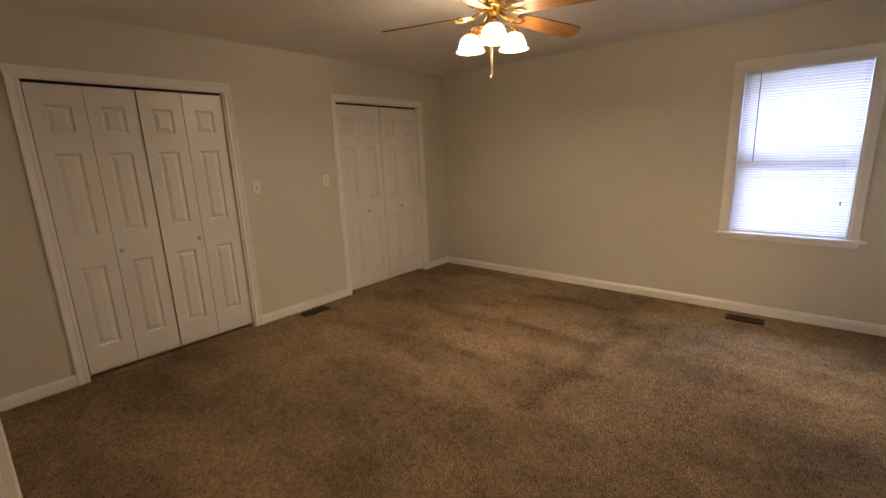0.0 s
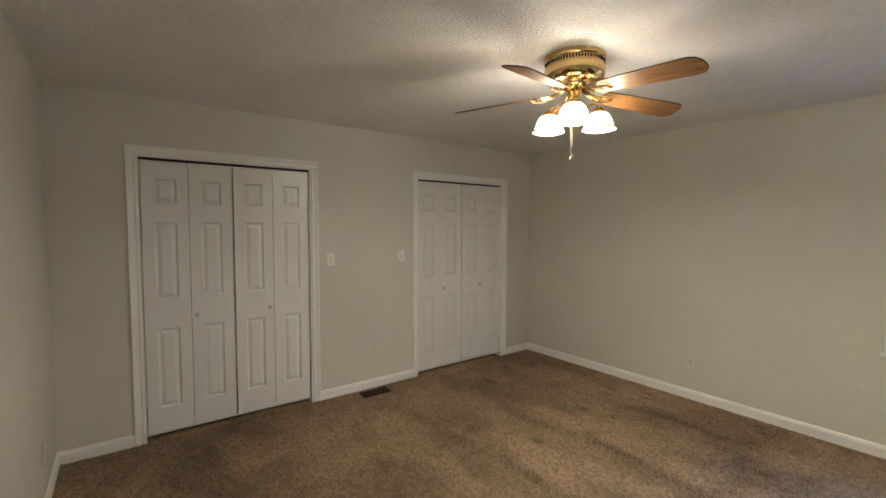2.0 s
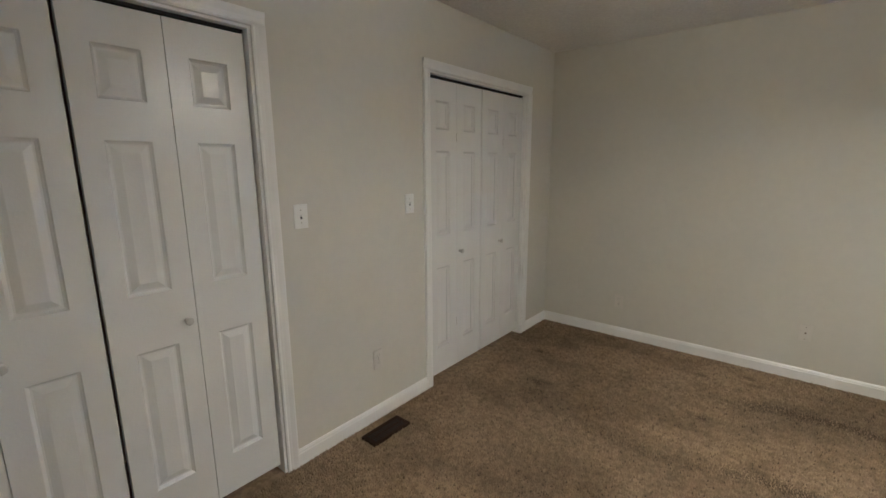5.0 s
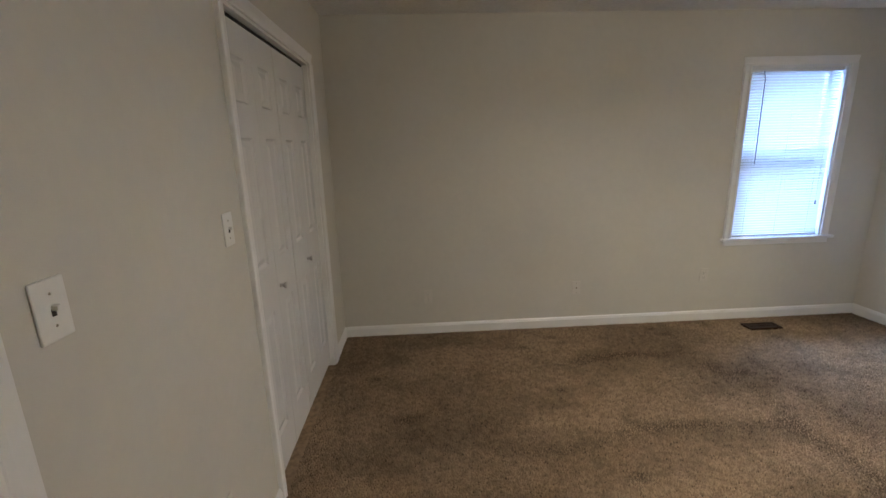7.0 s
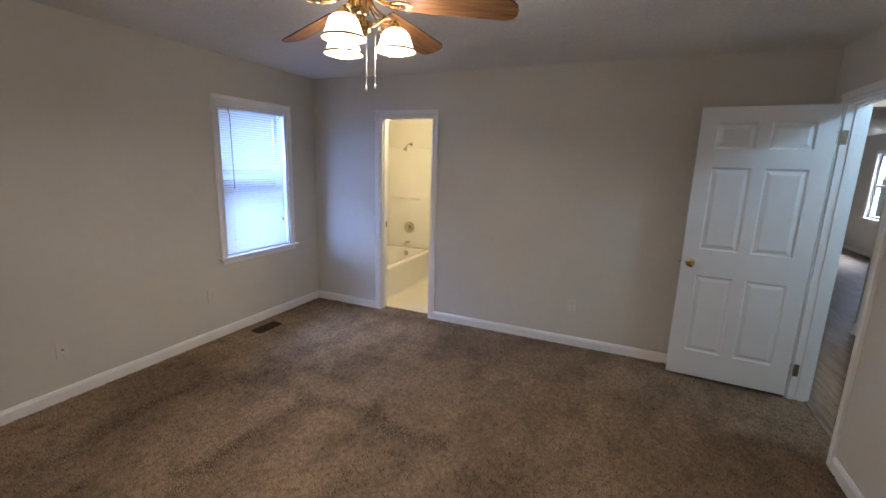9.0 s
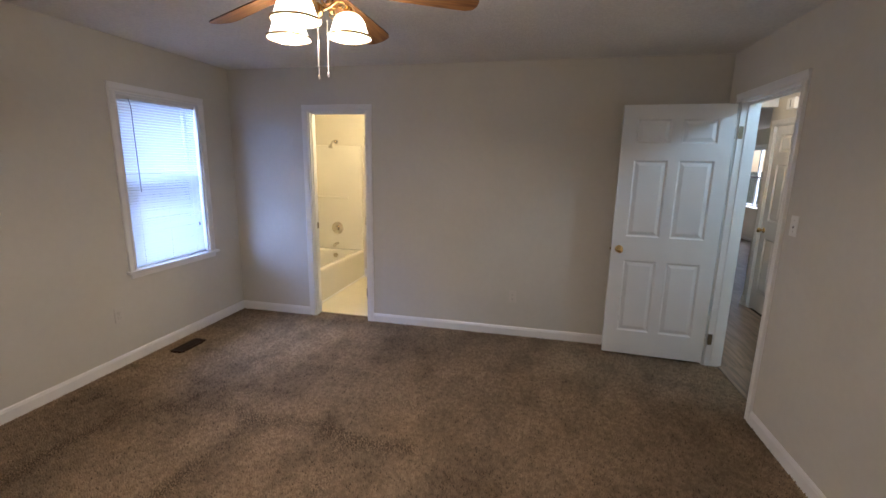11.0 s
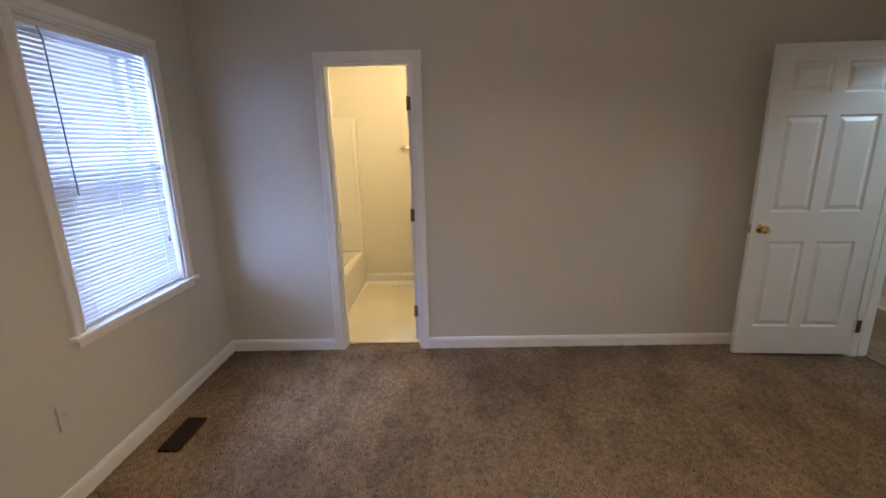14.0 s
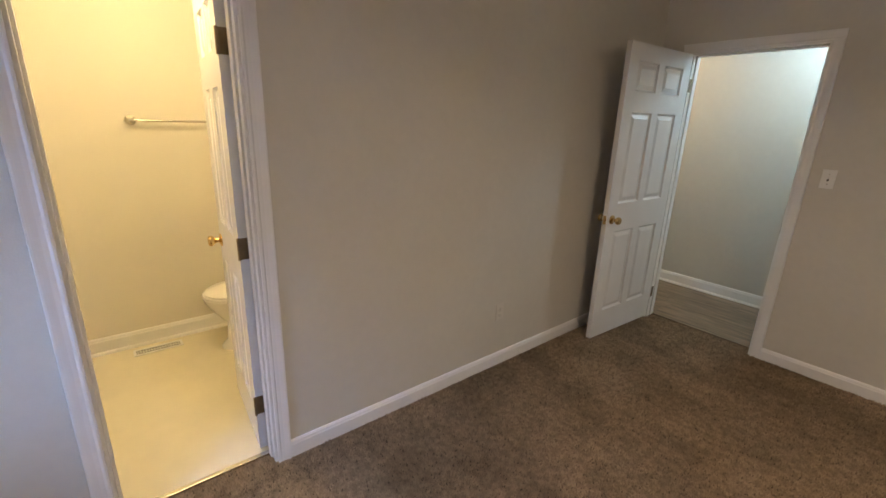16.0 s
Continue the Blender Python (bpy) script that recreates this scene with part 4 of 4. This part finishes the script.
def dome(place, label):
    th = tagged(empty("ceiling_light", pose(*place)), label, "ceiling light")
    part("base", lathe(bmesh.new(), [(0.0001, 0), (0.15, 0), (0.152, -0.012), (0.145, -0.022), (0.0001, -0.022)], n=36), M_BRASS, th, "", True)
    part("diffuser", shell(bmesh.new(), [(0.14, -0.022), (0.14, -0.06), (0.125, -0.1), (0.095, -0.13), (0.05, -0.152), (0.005, -0.16)], n=36), M_DOME, th, "glowing frosted dome", True)


dome((0.02, -0.27, H), "lit flush dome ceiling light in the hallway")
dome((1.75, -0.2, H), "lit flush dome ceiling light in the hallway")
dome((1.52, 3.5, H), "lit flush dome ceiling light in the bathroom")


# ---- hall things ----
def thermostat():
    th = tagged(empty("thermostat", pose(1.385, HALL_S, 1.255, 0, 0, 180)), "small white thermostat on the hallway wall", "thermostat")
    part("thermostat_body", boxes((-0.06, 0.06, -0.025, 0, -0.04, 0.04), bevel=0.005), M_PLATE, th)
    part("display", boxes((-0.035, 0.02, -0.0262, -0.0245, -0.005, 0.025)), M_DARK, th)
    part("dial", boxes((0.032, 0.045, -0.0275, -0.0245, -0.01, 0.01), bevel=0.001), M_CHROME, th)


thermostat()
chime = tagged(empty("door_chime", pose(2.37, HALL_S, 2.235, 0, 0, 180)), "small white chime box above the hall door", "chime")
part("chime_body", boxes((-0.07, 0.07, -0.04, 0, -0.055, 0.055), bevel=0.006), M_PLATE, chime)
part("chime_slot", boxes((-0.006, 0.006, -0.0415, -0.0395, -0.035, 0.035)), M_DARK, chime)
hook = tagged(empty("door_hook", pose(2.17, HALL_S - 0.012, 1.89, 0, 0, 180)), "small metal hook on the hall closet door", "hook")
part("hook_plate", boxes((-0.04, 0.04, -0.004, 0, -0.012, 0.012), bevel=0.001), M_CHROME, hook)
part("hook_arm", tube(bmesh.new(), [(0, -0.003, 0), (0, -0.03, -0.01), (0, -0.035, -0.05), (0, -0.025, -0.07)], 0.005, 8), M_CHROME, hook)

# ---- outdoors ----
tagged(part("backdrop", boxes((-70, 70, 56, 56.2, -0.5, 45)), M_OVERCAST), "bright hazy overcast sky low over the yard", "sky", kind="structure")
tagged(part("ground", boxes((-400, 400, -800, 800, -0.8, -0.5)), M_GRASS), "dull winter lawn", "ground", kind="structure")


def deck_rail():
    th = tagged(empty("deck_railing", pose(0.3, 7.6, -0.5)), "weathered white picket railing outside the window", "railing")
    part("top_rail", boxes((-3, 3, -0.045, 0.045, 1.52, 1.56), bevel=0.004), M_RAIL, th)
    part("bottom_rail", boxes((-3, 3, -0.02, 0.02, 0.62, 0.7), bevel=0.003), M_RAIL, th)
    one = None
    for k in range(40):
        if one is None:
            one = part("picket", boxes((-0.035, 0.035, 0.021, 0.04, 0.5, 1.519), bevel=0.002), M_RAIL, th)
            pk = one
        else:
            pk = one.copy()
            scene.collection.objects.link(pk)
        pk.matrix_basis = Matrix.Translation((-2.95 + 0.15 * k, 0, 0))
    for x in (-3, -1, 1, 3):
        part("post", boxes((x - 0.05, x + 0.05, -0.05, 0.02, 0, 1.519), bevel=0.004), M_RAIL, th)


deck_rail()

# ---- hall and living room floor planks, last ----
plank_mesh = {}


def lay_planks(x0, x1, y0, y1, parent, width=0.15, length=1.2):
    j, n = 0, 0
    y = y0
    while y < y1 - 0.01:
        wy = min(width, y1 - y)
        x = x0 - random.random() * length
        while x < x1:
            a, b = max(x, x0), min(x + length, x1)
            if b - a > 0.02:
                key = (round(b - a, 3), round(wy, 3))
                if key not in plank_mesh:
                    bm = boxes((0.0006, b - a - 0.0006, 0.0006, wy - 0.0006, -0.0115, 0), bevel=0.0)
                    ob = part("plank", bm, M_PLANK, parent)
                    plank_mesh[key] = ob.data
                else:
                    ob = new("plank", plank_mesh[key])
                    ob.parent = parent
                ob.location = (a, y, 0.0)
                n += 1
            x += length
        y += width
    return n


hall_floor = bpy.data.objects["floor_hall"]
lay_planks(-1.5, LIV_W, HALL_S + 0.001, YS - 0.102, hall_floor)
lay_planks(LIV_W, 10.4, LIV_S, 2.3, hall_floor)


# ---- carpet pile: leaning tufts, combed in swathes by the vacuum cleaner ----
SPOTS = [(-1.67, 4.57, 0.030), (-2.66, 4.69, 0.036), (-0.56, 3.9, 0.042), (-0.8, 4.63, 0.030), (-3.01, 4.06, 0.036), (-2.81, 3.6, 0.042), (-1.83, 3.81, 0.030), (-1.94, 4.42, 0.036), (-1.7, 3.06, 0.042), (-1.61, 4.47, 0.030), (-0.74, 4.53, 0.036)]


def carpet_pile():
    rng = np.random.default_rng(7)
    step = 0.0096
    gx, gy = np.meshgrid(np.arange(XW + 0.018, XE + 0.068, step), np.arange(YS - 0.096, YN - 0.016, step))
    x, y = gx.ravel(), gy.ravel()
    x = x + rng.uniform(-0.0048, 0.0048, x.size)
    y = y + rng.uniform(-0.0048, 0.0048, y.size)
    keep = ((x < XE - 0.018) | ((y > BD[0] + 0.012) & (y < BD[1] - 0.012))) & ((y > YS + 0.016) | ((x > ED[0] + 0.012) & (x < ED[1] - 0.012)))
    keep &= ~((abs(x + 3.2) < 0.056) & (abs(y - 2.54) < 0.137)) & ~((abs(x - 0.105) < 0.137) & (abs(y - 4.573) < 0.056))
    x, y = x[keep], y[keep]
    n = x.size
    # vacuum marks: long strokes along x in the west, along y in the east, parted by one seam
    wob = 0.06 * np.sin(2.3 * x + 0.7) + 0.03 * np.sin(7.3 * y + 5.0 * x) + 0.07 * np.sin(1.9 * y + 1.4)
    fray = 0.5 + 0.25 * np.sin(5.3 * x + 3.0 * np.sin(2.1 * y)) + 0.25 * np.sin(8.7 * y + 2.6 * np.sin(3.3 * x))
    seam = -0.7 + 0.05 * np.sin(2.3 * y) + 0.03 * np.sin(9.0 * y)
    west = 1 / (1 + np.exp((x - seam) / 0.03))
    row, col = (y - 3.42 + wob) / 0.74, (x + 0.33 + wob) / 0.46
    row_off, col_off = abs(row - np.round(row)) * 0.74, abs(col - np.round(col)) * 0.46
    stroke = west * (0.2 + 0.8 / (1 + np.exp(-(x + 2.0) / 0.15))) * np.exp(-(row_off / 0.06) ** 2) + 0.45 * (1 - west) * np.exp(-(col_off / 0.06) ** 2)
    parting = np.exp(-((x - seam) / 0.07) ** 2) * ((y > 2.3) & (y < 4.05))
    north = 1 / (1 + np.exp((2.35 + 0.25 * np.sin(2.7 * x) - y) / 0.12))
    # combed pile's dark shading in strokes and seam, painted as colour; spots are stains
    shade_stain = np.clip((stroke * (0.15 + 0.85 * north) + parting) * (0.5 + 0.8 * fray), 0, 1.2) * 0.85
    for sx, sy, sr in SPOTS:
        shade_stain += 1.1 * np.exp(-(((x - sx) / (1.5 * sr)) ** 2 + ((y - sy) / sr) ** 2))
    comb = np.where(np.floor(row) % 2 == 0, 1, -1) * west + np.where(np.floor(col) % 2 == 0, 1, -1) * (1 - west)
    lean = 0.6 * comb - 0.7 * shade_stain
    ang = 0.6 + 0.5 * lean + rng.normal(0, 0.7, n)
    reach = 0.0024 * lean + rng.normal(0, 0.0026, n)
    h = rng.uniform(0.009, 0.0165, n) * (1 - 0.2 * np.clip(shade_stain, 0, 1))
    rad = rng.uniform(0.0038, 0.0058, n)
    spin = rng.uniform(0, 2 * np.pi, n)
    co = np.empty((n, 5, 3))
    for k in range(4):
        a = spin + k * np.pi / 2
        co[:, k, 0], co[:, k, 1], co[:, k, 2] = x + rad * np.cos(a), y + rad * np.sin(a), -0.0125
    co[:, 4, 0], co[:, 4, 1], co[:, 4, 2] = x + reach * np.cos(ang), y + reach * np.sin(ang), -0.0125 + h
    tri = np.array([(0, 1, 4), (1, 2, 4), (2, 3, 4), (3, 0, 4)])
    faces = (np.arange(n)[:, None, None] * 5 + tri[None]).reshape(-1, 3)
    me = bpy.data.meshes.new("carpet_pile")
    me.vertices.add(n * 5)
    me.vertices.foreach_set("co", co.ravel())
    me.loops.add(faces.size)
    me.loops.foreach_set("vertex_index", faces.ravel().astype(np.int32))
    me.polygons.add(len(faces))
    me.polygons.foreach_set("loop_start", np.arange(0, faces.size, 3, dtype=np.int32))
    me.update(calc_edges=True)
    me.attributes.new("stroke_shade_stains", "FLOAT", "POINT").data.foreach_set("value", np.repeat(shade_stain, 5).astype(np.float32))
    me.materials.append(M_CARPET)
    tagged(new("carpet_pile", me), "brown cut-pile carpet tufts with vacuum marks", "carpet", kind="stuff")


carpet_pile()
